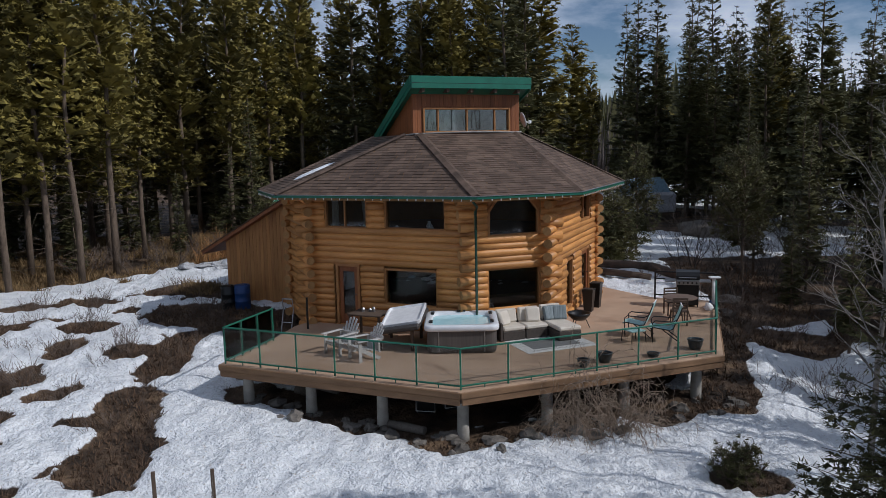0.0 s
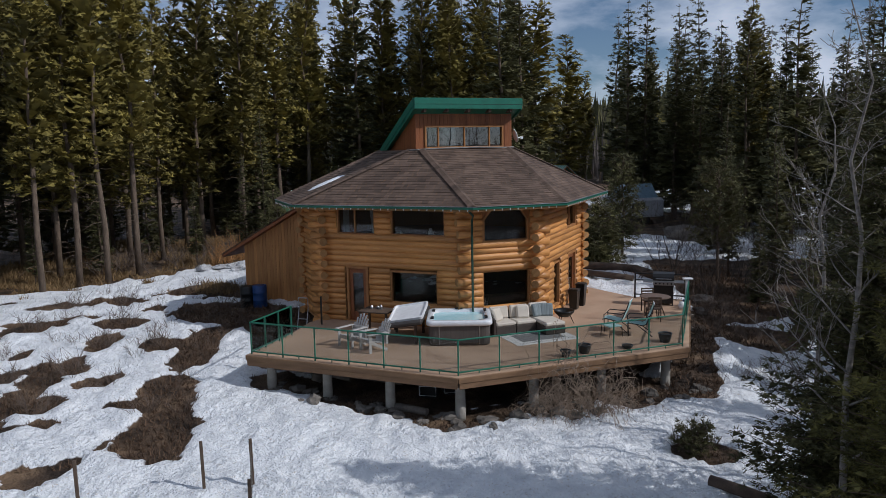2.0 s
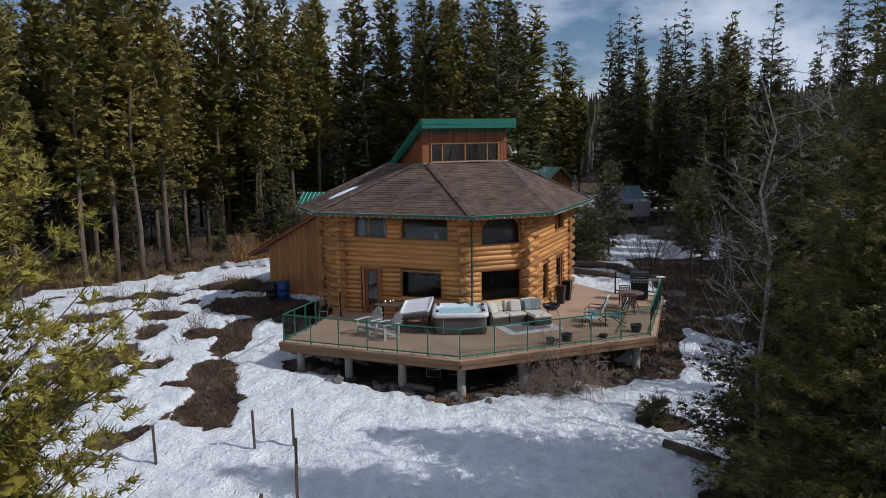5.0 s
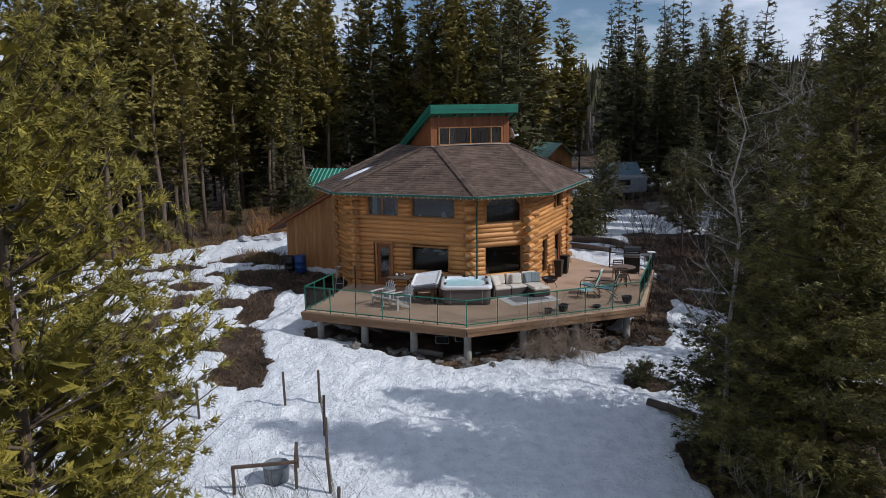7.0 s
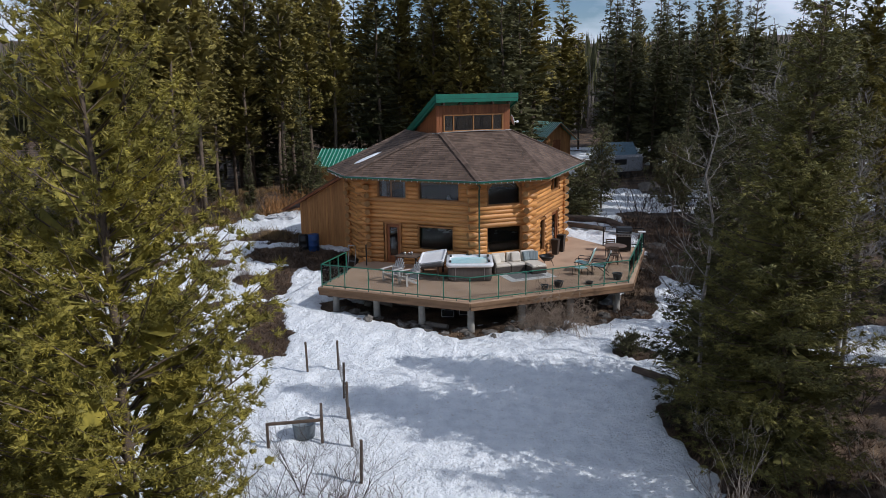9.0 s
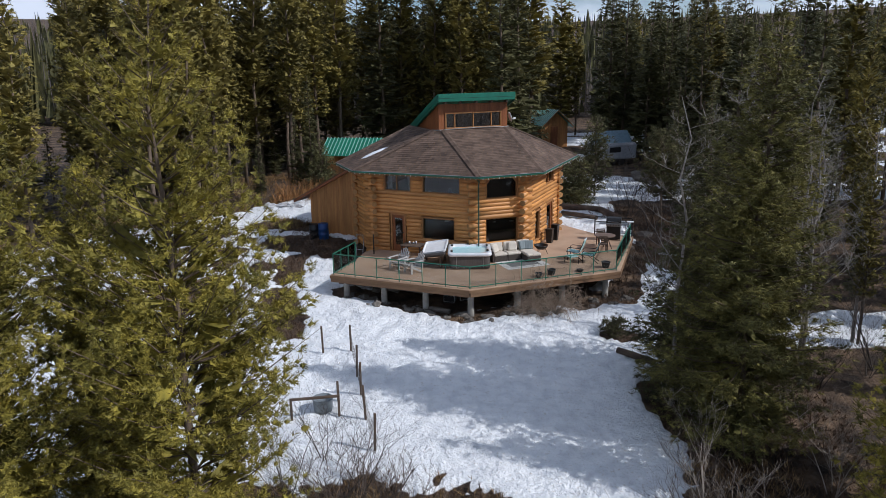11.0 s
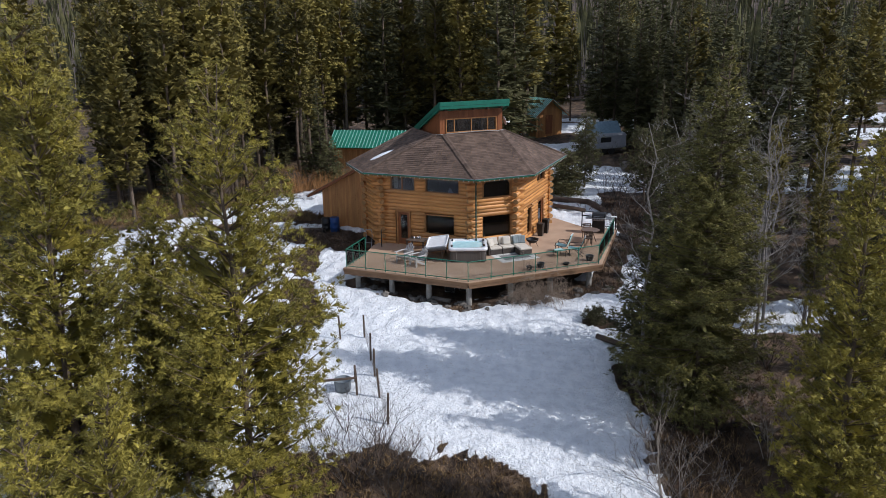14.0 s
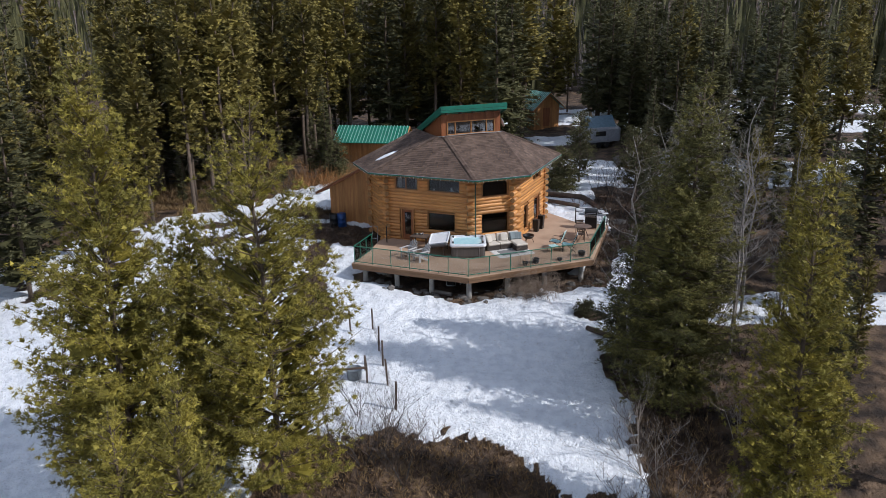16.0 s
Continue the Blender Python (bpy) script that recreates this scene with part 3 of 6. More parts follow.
window(house, 0.30, 1.75, 3.0, 3.9, (1.0,), label="wood-framed side window").matrix_basis = wall_pose(90, A1)
window(house, -1.55, -0.75, 0.3, 1.8, label="tall narrow side window").matrix_basis = wall_pose(90, A1)


def door(parent, s0, s1, z1, m):
    f = Geo()
    f.box(s0, -0.04, 0, s0 + 0.09, 0.14, z1, 0.008).box(s1 - 0.09, -0.04, 0, s1, 0.14, z1, 0.008).box(s0 + 0.09, -0.04, z1 - 0.09, s1 - 0.09, 0.14, z1, 0.008)
    fr = part("door", f, TRIM_WOOD, parent, "wooden exterior door with a tall glass light", m=m)
    a, b = s0 + 0.1, s1 - 0.1
    leaf = Geo()
    leaf.box(a, 0.03, 0.02, a + 0.13, 0.08, z1 - 0.1, 0.006).box(b - 0.13, 0.03, 0.02, b, 0.08, z1 - 0.1, 0.006)
    leaf.box(a + 0.13, 0.03, 0.02, b - 0.13, 0.08, 0.34, 0.006).box(a + 0.13, 0.03, z1 - 0.25, b - 0.13, 0.08, z1 - 0.1, 0.006)
    part("door_leaf", leaf, RED_CEDAR, fr)
    part("pane", Geo().box(a + 0.13, 0.05, 0.34, b - 0.13, 0.06, z1 - 0.25, 0.001), GLASS, fr)
    h = Geo()
    h.tube([(b - 0.06, -0.03, 1.0), (b - 0.16, -0.03, 1.0)], 0.012).tube([(b - 0.06, 0.03, 1.0), (b - 0.06, -0.03, 1.0)], 0.014)
    part("door_handle", h, BLACK, fr, "black lever handle")
    return fr


door(house, -1.82, -0.95, 1.97, wall_pose(0, A1))
door(house, 0.5, 1.75, 1.95, wall_pose(90, A1))

# curtains and a few things inside that the windows show
for s, w_, lean in ((-1.95, 0.25, 0), (-0.86, 0.28, 0.1)):
    g = Geo()
    n = 14
    vs = [(s - w_ / 2 + w_ * i / n + (lean if j == 0 else 0), 0.30 + 0.025 * math.sin(i * 2.2), 3.1 + 0.95 * j) for j in (0, 1) for i in range(n + 1)]
    vs += [(x, y + 0.012, z) for x, y, z in vs]
    k = 2 * (n + 1)
    fs = [(i, i + 1, i + n + 2, i + n + 1) for i in range(n)] + [(k + i, k + i + n + 1, k + i + n + 2, k + i + 1) for i in range(n)]
    g.add(vs, fs)
    part("curtain", g, CURTAIN, house, "pale curtain", m=wall_pose(0, A1))
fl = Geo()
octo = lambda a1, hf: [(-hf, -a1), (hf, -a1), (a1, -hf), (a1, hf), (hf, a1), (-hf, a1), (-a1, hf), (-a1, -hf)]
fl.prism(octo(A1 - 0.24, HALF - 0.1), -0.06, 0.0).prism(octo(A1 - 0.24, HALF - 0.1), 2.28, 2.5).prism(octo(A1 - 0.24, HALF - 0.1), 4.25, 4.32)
part("interior_floor", fl, INTERIOR, house, "floors inside, coloured near black for the rooms' shade")

# roof: octagonal hip cut off under the cupola
E1, EH, EZ = 5.73, 3.375, 4.18
eave = [Vector((x, y, EZ)) for x, y in octo(E1, EH)]
upper = [Vector((x, y, 5.98)) for x, y in octo(2.74, 0.30)]
deckg = Geo()
drop = Vector((0, 0, -0.15))
deckg.add(eave + upper + [p + drop for p in eave] + [p + drop for p in upper],
          [f for i in range(8) for j in ((i + 1) % 8,) for f in ((i, j, 8 + j, 8 + i), (16 + j, 16 + i, 24 + i, 24 + j), (j, i, 16 + i, 16 + j), (8 + i, 8 + j, 24 + j, 24 + i))])
roof = part("roof", deckg, LOG_DARK, house, "brown asphalt shingle roof")
srng = random.Random(9)
for i in range(8):
    j = (i + 1) % 8
    a, b, c, d = eave[i], eave[j], upper[j], upper[i]
    along = (b - a).normalized()
    mid_lo, mid_hi = (a + b) / 2, (c + d) / 2
    up = (mid_hi - mid_lo)
    run = up.length
    up.normalize()
    nrm = along.cross(up).normalized()
    rows_n = int(run / 0.155)
    g = Geo()
    for r in range(rows_n):
        t0 = r * run / rows_n
        half_w = ((b - a).length / 2) * (1 - t0 / run) + ((c - d).length / 2) * (t0 / run)
        s = -half_w + (0.0 if r % 2 else 0.165)
        s0 = -half_w
        while s0 < half_w - 0.01:
            s1 = min(s, half_w) if s > s0 else min(s0 + 0.33, half_w)
            lift = srng.uniform(0.010, 0.022)
            q = []
            for ss, tt, hh in ((s0 + 0.004, t0 - 0.004, lift), (s1 - 0.004, t0 - 0.004, lift), (s1 - 0.004, t0 + 0.16, 0.004), (s0 + 0.004, t0 + 0.16, 0.004), (s0 + 0.004, t0 - 0.004, 0.0), (s1 - 0.004, t0 - 0.004, 0.0)):
                q.append(mid_lo + along * ss + up * tt + nrm * hh)
            g.add(q, [(0, 1, 2, 3), (4, 5, 1, 0)])
            s0 = s1
            s = s1 + srng.choice((0.16, 0.33, 0.33, 0.25))
    me = bpy.data.meshes.new("shingles")
    me.from_pydata(g.v, [], g.f)
    me.materials.append(SHINGLE)
    tagged(part("shingles", me, None, roof), kind="stuff")
    cap = Geo()
    ha, hb = eave[i], upper[i]
    hd = (hb - ha)
    m_cap = 24
    for q in range(m_cap):
        p0, p1 = ha + hd * (q / m_cap), ha + hd * ((q + 1.1) / m_cap)
        sd = hd.cross(Vector((0, 0, 1))).normalized() * 0.16
        dn = Vector((0, 0, -0.055))
        z_ = Vector((0, 0, 0.055))
        cap.add([p0 + z_ + Vector((0, 0, .012)), p0 + sd + dn + z_, p1 + sd + dn + z_, p1 + z_, p0 - sd + dn + z_, p1 - sd + dn + z_], [(0, 1, 2, 3), (0, 3, 5, 4)])
    tagged(part("hip_cap", cap, SHINGLE, roof), kind="stuff")

# gutter with drip edge, and a string of small bulbs
for i in range(8):
    a, b = eave[i], eave[(i + 1) % 8]
    out = Vector(((a + b).x, (a + b).y, 0)).normalized()
    d = (b - a).normalized()
    m = Matrix((( d.x, out.x, 0, a.x), (d.y, out.y, 0, a.y), (0, 0, 1, EZ), (0, 0, 0, 1)))
    L = (b - a).length
    g = Geo().box(-0.03, -0.02, -0.085, L + 0.03, 0.045, -0.005, 0.012, m)
    part("gutter", g, GREEN, house, "green eaves trim")
    part("drip_edge", Geo().box(-0.03, -0.02, -0.004, L + 0.03, 0.07, 0.014, 0.004, m), STEEL, house, "thin metal drip edge")
    if i in (0, 1, 2, 7):
        for q in range(int(L / 0.28)):
            x = 0.14 + q * 0.28
            bulb = Geo().tube([(x, 0.05, -0.08), (x, 0.055, -0.105), (x, 0.058, -0.14)], [0.009, 0.017, 0.006], n=6, m=m)
            part("light_bulb", bulb, WHITE, house, "small white string-light bulb" if q == 0 else "")
soff = Geo()
inner = [Vector((x, y, EZ - 0.05)) for x, y in octo(A1 + 0.1, HALF)]
for i in range(8):
    j = (i + 1) % 8
    soff.slab([eave[i] - Vector((0, 0, 0.05)), eave[j] - Vector((0, 0, 0.05)), inner[j] + Vector((0, 0, .14)), inner[i] + Vector((0, 0, .14))], 0.02)
part("soffit", soff, RED_CEDAR, house)

# downpipe at the front corner
cxl, cyl = HALF + 0.10, -A1 - 0.12
pipe = Geo().tube([(HALF + 0.25, -E1 + 0.05, EZ - 0.12), (cxl + 0.1, cyl - 0.25, 3.85), (cxl, cyl - 0.12, 3.7), (cxl, cyl - 0.12, 0.15), (cxl - 0.05, cyl - 0.35, 0.06)], 0.038, n=10)
part("downpipe", pipe, DARK_GREEN, house, "dark green metal downpipe", smooth=True)

# cupola: turned by 45 degrees, mono-pitch roof high to the front
CUP = pose(0, 0, 0, 0, 0, 45)
FY, CW = -1.95, 1.94                          # front wall, half width
CB = 2.3                                      # back wall
roof_z = lambda y: 7.60 - (y + 2.46) * 0.425
body = Geo()
body.box(-CW, FY, 5.3, -1.55, FY + 0.12, 7.42, 0.004).box(1.55, FY, 5.3, CW, FY + 0.12, 7.42, 0.004)
body.box(-1.55, FY, 5.3, 1.55, FY + 0.12, 6.08, 0.004).box(-1.55, FY, 6.80, 1.55, FY + 0.12, 7.42, 0.004)
for sx in (-1, 1):
    body.add([(sx * CW, FY + 0.12, 5.0), (sx * CW, CB, 5.0), (sx * CW, CB, roof_z(CB) - 0.1), (sx * CW, FY + 0.12, roof_z(FY) - 0.14),
              (sx * (CW - 0.12), FY + 0.12, 5.0), (sx * (CW - 0.12), CB, 5.0), (sx * (CW - 0.12), CB, roof_z(CB) - 0.1), (sx * (CW - 0.12), FY + 0.12, roof_z(FY) - 0.14)],
             [(0, 1, 2, 3), (7, 6, 5, 4), (0, 3, 7, 4), (1, 5, 6, 2), (3, 2, 6, 7), (0, 4, 5, 1)])
cup = part("cupola", body, RED_CEDAR, house, "red-stained board cupola", m=CUP)
for s in [(-CW + 0.02 + i * 0.155) for i in range(25)]:
    blocked = -1.62 < s < 1.5
    for z0, z1 in (((5.3, 6.0), (6.88, 7.42)) if blocked else ((5.3, 7.42),)):
        part("board", Geo().box(s, FY - 0.018, z0, s + 0.148, FY - 0.002, z1, 0.004), RED_CEDAR, cup)
cw = window(cup, -1.52, 1.52, 6.09, 6.79, (-1.04, 0.0, 1.02), label="band of four small clerestory panes", inset=-0.02, trim=TRIM_WOOD, w=0.06, glaze=MIRROR_BOOST_GLASS)
cw.matrix_basis = pose(0, FY, 0)
tr = Geo()
tr.slab([(-2.11, -2.46, roof_z(-2.46)), (2.11, -2.46, roof_z(-2.46)), (2.11, CB + 0.25, roof_z(CB + 0.25)), (-2.11, CB + 0.25, roof_z(CB + 0.25))], 0.10)
croof = part("cupola_roof", tr, GREEN_ROOF, cup, "green metal mono-pitch roof")
for q in range(11):
    x = -2.05 + q * 0.41
    part("rib", Geo().tube([(x, -2.46, roof_z(-2.46) + 0.012), (x, CB + 0.25, roof_z(CB + 0.25) + 0.012)], 0.022, n=6), GREEN_ROOF, croof)
fz = roof_z(-2.46)
part("fascia", Geo().box(-2.13, -2.50, fz - 0.17, 2.13, -2.455, fz + 0.22, 0.01), GREEN, croof, "deep green front fascia")
# black strip laid on the flat fascia, painting the shade of a groove
part("fascia_groove", Geo().box(-2.12, -2.503, fz - 0.012, 2.12, -2.499, fz + 0.004, 0.001), BLACK, croof)
for sx in (-2.13, 2.13):
    g = Geo()
    y0, y1 = -2.45, CB + 0.25
    for up_, dn_, o in ((0.22, -0.05, 0.02), (-0.055, -0.19, 0.0)):
        x0, x1 = (sx - 0.02 - o, sx + 0.02) if sx < 0 else (sx - 0.02, sx + 0.02 + o)
        g.add([(x, y, roof_z(y) + h) for x in (x0, x1) for y, h in ((y0, dn_), (y1, dn_), (y1, up_), (y0, up_))],
              [(0, 1, 2, 3), (7, 6, 5, 4), (0, 4, 5, 1), (1, 5, 6, 2), (2, 6, 7, 3), (3, 7, 4, 0)])
    part("rake_board", g, GREEN, croof)
for q in range(5):
    x = -1.7 + q * 0.85
    part("rafter_tail", Geo().box(x - 0.05, -2.42, fz - 0.29, x + 0.05, FY + 0.02, fz - 0.12, 0.01), DARK_WOOD, croof)
part("flashing", Geo().tube([(-2.15, FY + 0.2, 5.98), (-1.9, FY - 0.12, 6.0), (-1.0, FY - 0.16, 6.03), (0.4, FY - 0.13, 6.05), (1.6, FY - 0.15, 6.02), (2.0, FY - 0.05, 6.03), (2.15, FY + 0.3, 5.98)], 0.03, n=6), mat("grey_flashing", (0.3, 0.28, 0.26), (0.16, 0.15, 0.14), rough=0.6), cup, "uneven grey flashing")
dish = thing("satellite_dish", HOUSE @ CUP @ pose(CW + 0.14, FY + 0.45, 6.35, 0, 0, 20), "small pale satellite dish on the cupola wall", "satellite dish")
part("reflector", Geo().lathe([(0.0, 0.0), (0.12, 0.012), (0.22, 0.04), (0.27, 0.065), (0.265, 0.08), (0.2, 0.045), (0.1, 0.02), (0.0, 0.012)], 20), WHITE, dish, smooth=True, m=pose(0.2, -0.05, 0.1, 75, 0, 60))
part("arm", Geo().tube([(-0.13, 0, -0.1), (0.15, -0.02, 0.05), (0.55, -0.12, 0.02)], 0.018, n=6), STEEL, dish)
part("receiver", Geo().box(0.5, -0.17, -0.02, 0.62, -0.08, 0.09, 0.02), WHITE, dish)

for x, w_ in ((-0.85, 0.22), (-0.35, 0.2), (0.35, 0.25), (1.15, 0.14)):
    part("blind", Geo().box(x - w_ / 2, FY + 0.2, 6.1, x + w_ / 2, FY + 0.23, 6.1 + 0.25 + 0.3 * (x < -0.5), 0.005), CURTAIN, cup, "pale cloth behind the pane")

# a few pale things just inside the panes
for wall_m, s, z0, items in ((wall_pose(0, A1), 1.0, 3.10, ((0.35, 0.10, 0.24), (-0.75, 0.07, 0.10), (0.45, 0.05, 0.08))), (wall_pose(45, A2), -0.05, 0.70, ((-0.72, 0.035, 0.24), (-0.60, 0.03, 0.18), (-0.66, 0.02, 0.30)))):
    part("inner_sill", Geo().box(s - 0.85, 0.16, z0 - 0.04, s + 0.85, 0.42, z0, 0.006), TRIM_WOOD, house, m=wall_m)
    for dx, r_, h in items:
        g = Geo().lathe([(0, z0), (r_ * 0.8, z0), (r_, z0 + h * 0.45), (r_ * 0.5, z0 + h * 0.75), (r_ * 0.55, z0 + h), (0, z0 + h)], 12)
        tagged(part("vase", g, WHITE, None, smooth=True, m=HOUSE @ wall_m @ pose(s + dx, 0.28, 0)), "small pale vase on the window sill inside", "vase", "sill vases")

# ---- deck ----
RAIL = [(-6.24, 22.40), (-6.90, 20.11), (-0.65, 17.81), (6.01, 20.66), (7.70, 26.10)]
DECK_POLY = [(-7.04, 20.03), (-0.65, 17.62), (6.18, 20.55), (8.15, 27.5), (6.1, 28.3), (4.6, 30.6), (0, 29), (-5.0, 26.2), (-6.05, 24.3), (-6.35, 22.45)]
deck = thing("deck", pose(0, 0, 0), "raised tan-coated timber deck wrapping the house on concrete piers", "deck")
part("deck_surface", Geo().prism(DECK_POLY, -0.045, 0.0), DECK, deck)
inner_poly = [(x * 0.985, 20 + (y - 20) * 0.985 + 0.06) for x, y in DECK_POLY]
# one dark slab; the shade among the joists is put into its colour
part("substructure", Geo().prism(inner_poly, -0.30, -0.05), DARK_WOOD, deck, "solid dark slab standing in for shaded joists")
for (ax, ay), (bx, by) in list(zip(DECK_POLY, DECK_POLY[1:]))[:3] + [(DECK_POLY[-1], DECK_POLY[0])]:
    L, ang = math.hypot(bx - ax, by - ay), math.degrees(math.atan2(by - ay, bx - ax))
    m = pose(ax, ay, 0, 0, 0, ang)
    part("fascia_board", Geo().box(0.0, -0.04, -0.155, L, 0.0, -0.012, 0.008), FASCIA, deck, m=m)
    part("fascia_board", Geo().box(0.03, -0.015, -0.32, L - 0.03, 0.02, -0.16, 0.008), FASCIA, deck, m=m)
PIERS = [(-6.36, 20.24), (-4.55, 19.65), (-2.62, 18.95), (-0.62, 18.35), (1.45, 19.15), (3.5, 20.0), (5.59, 20.9), (6.6, 23.2)]
for x, y in PIERS:
    zb = top1(x, y) - 0.15
    g = Geo().lathe([(0.0, zb), (0.15, zb), (0.145, zb + 0.3), (0.135, -0.36), (0.125, -0.33), (0.0, -0.33)], 18)
    part("pier", g, CONCRETE, deck, "round concrete pier", smooth=True, m=pose(x, y, 0))
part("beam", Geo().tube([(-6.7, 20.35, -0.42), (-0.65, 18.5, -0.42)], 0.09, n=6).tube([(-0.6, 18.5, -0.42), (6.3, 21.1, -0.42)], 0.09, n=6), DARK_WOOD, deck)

rail = thing("deck_railing", pose(0, 0, 0), "green metal railing with smoked glass panels along the deck edge", "railing")
POST = Geo().box(-0.02, -0.02, -0.02, 0.02, 0.02, 0.97, 0.006).mesh("post", GREEN)
SPANS = [3, 6, 6, 3]
for (a, b), n in zip(zip(RAIL, RAIL[1:]), SPANS):
    L, ang = math.hypot(b[0] - a[0], b[1] - a[1]), math.degrees(math.atan2(b[1] - a[1], b[0] - a[0]))
    m = pose(a[0], a[1], 0, 0, 0, ang)
    part("top_rail", Geo().box(-0.02, -0.028, 0.955, L + 0.02, 0.028, 0.992, 0.010), GREEN, rail, m=m)
    part("bottom_rail", Geo().box(0, -0.02, 0.07, L, 0.02, 0.11, 0.008), GREEN, rail, m=m)
    for i in range(n):
        part("post", POST, None, rail, m=m @ pose(L * i / n, 0, 0))
        pane = part("glass_panel", Geo().box(L * i / n + 0.04, -0.004, 0.11, L * (i + 1) / n - 0.04, 0.004, 0.955, 0.001), RAIL_GLASS, rail, "smoked clear panel", m=m)
        pane.visible_shadow = False
        part("foot", Geo().box(L * (i + 0.5) / n - 0.012, -0.012, 0, L * (i + 0.5) / n + 0.012, 0.012, 0.075, 0.003), GREEN, rail, m=m)
part("post", POST, None, rail, m=pose(*RAIL[-1], 0))


# ---- trees ----
def blades_mesh(name, pos, direc, length, width, k, flat, material, seed, ball, heart, shade_plates):
    """Needle clumps: a rough core and k short needle sprays standing out from it, at each position."""
    r = np.random.RandomState(seed)
    n = len(pos)
    axis = direc / (np.linalg.norm(direc, axis=1)[:, None] + 1e-9)
    size = ball * r.uniform(0.7, 1.3, n)
    # sprays
    D = r.normal(0, 1, (n * k, 3))
    D /= np.linalg.norm(D, axis=1)[:, None] + 1e-9
    D += np.repeat(axis, k, 0) * 0.75
    D[:, 2] *= flat
    D /= np.linalg.norm(D, axis=1)[:, None] + 1e-9
    S = np.repeat(size, k)[:, None]
    P = np.repeat(pos, k, 0) + D * S * r.uniform(0.1, 0.55, (n * k, 1)) + r.normal(0, 0.12, (n * k, 3)) * S
    L = length * r.uniform(0.7, 1.2, (n * k, 1))
    side = np.cross(D, r.normal(0, 1, (n * k, 3)))
    side /= np.linalg.norm(side, axis=1)[:, None] + 1e-9
    w = width * r.uniform(0.7, 1.3, (n * k, 1))
    v = np.stack([P + side * w, P + D * L, P - side * w], 1).reshape(-1, 3)
    # cores: an uneven cap each, closed below on the larger clumps
    six = np.array([(1, 0, 0), (0, 1, 0), (-1, 0, 0), (0, -1, 0), (0, 0, 1), (0, 0, -1)], float)
    corner = six[None] * (size[:, None, None] * heart) * r.uniform(0.6, 1.3, (n, 6, 1)) + r.normal(0, 0.14, (n, 6, 3)) * size[:, None, None]
    corner[:, :, 2] *= flat
    corner = corner + pos[:, None]
    faces = [0, 1, 4, 1, 2, 4, 2, 3, 4, 3, 0, 4] + ([1, 0, 5, 2, 1, 5, 3, 2, 5, 0, 3, 5] if k > 12 else [])
    v = np.concatenate([v, corner[:, faces].reshape(-1, 3), shade_plates.reshape(-1, 3)])
    nf = len(v) // 3
    me = bpy.data.meshes.new(name)
    me.vertices.add(nf * 3), me.loops.add(nf * 3), me.polygons.add(nf)
    me.vertices.foreach_set("co", v.astype(np.float32).ravel())
    me.loops.foreach_set("vertex_index", np.arange(nf * 3, dtype=np.int32))
    me.polygons.foreach_set("loop_start", (np.arange(nf) * 3).astype(np.int32))
    me.update(calc_edges=True)
    me.materials.append(material)
    return me


def spikes_mesh(name, pos, direc, length, width, k, spread, material, seed):
    """k narrow blades about each position."""
    r = np.random.RandomState(seed)
    n = len(pos)
    P = np.repeat(pos, k, 0)
    D = np.repeat(direc, k, 0) + r.normal(0, spread, (n * k, 3))
    D /= np.linalg.norm(D, axis=1)[:, None] + 1e-9
    L = (np.repeat(np.broadcast_to(length, (n,)), k) * r.uniform(0.65, 1.2, n * k))[:, None]
    side = np.cross(D, r.normal(0, 1, (n * k, 3)))
    side /= np.linalg.norm(side, axis=1)[:, None] + 1e-9
    w = np.repeat(np.broadcast_to(width, (n,)), k)[:, None] * r.uniform(0.7, 1.3, (n * k, 1))
    v = np.stack([P + D * L * 0.13 + side * w * 1.1, P + D * L, P + D * L * 0.13 - side * w * 1.1], 1).reshape(-1, 3)
    me = bpy.data.meshes.new(name)
    me.vertices.add(n * k * 3), me.loops.add(n * k * 3), me.polygons.add(n * k)
    me.vertices.foreach_set("co", v.astype(np.float32).ravel())
    me.loops.foreach_set("vertex_index", np.arange(n * k * 3, dtype=np.int32))
    me.polygons.foreach_set("loop_start", (np.arange(n * k) * 3).astype(np.int32))
    me.update(calc_edges=True)
    me.materials.append(material)
    return me


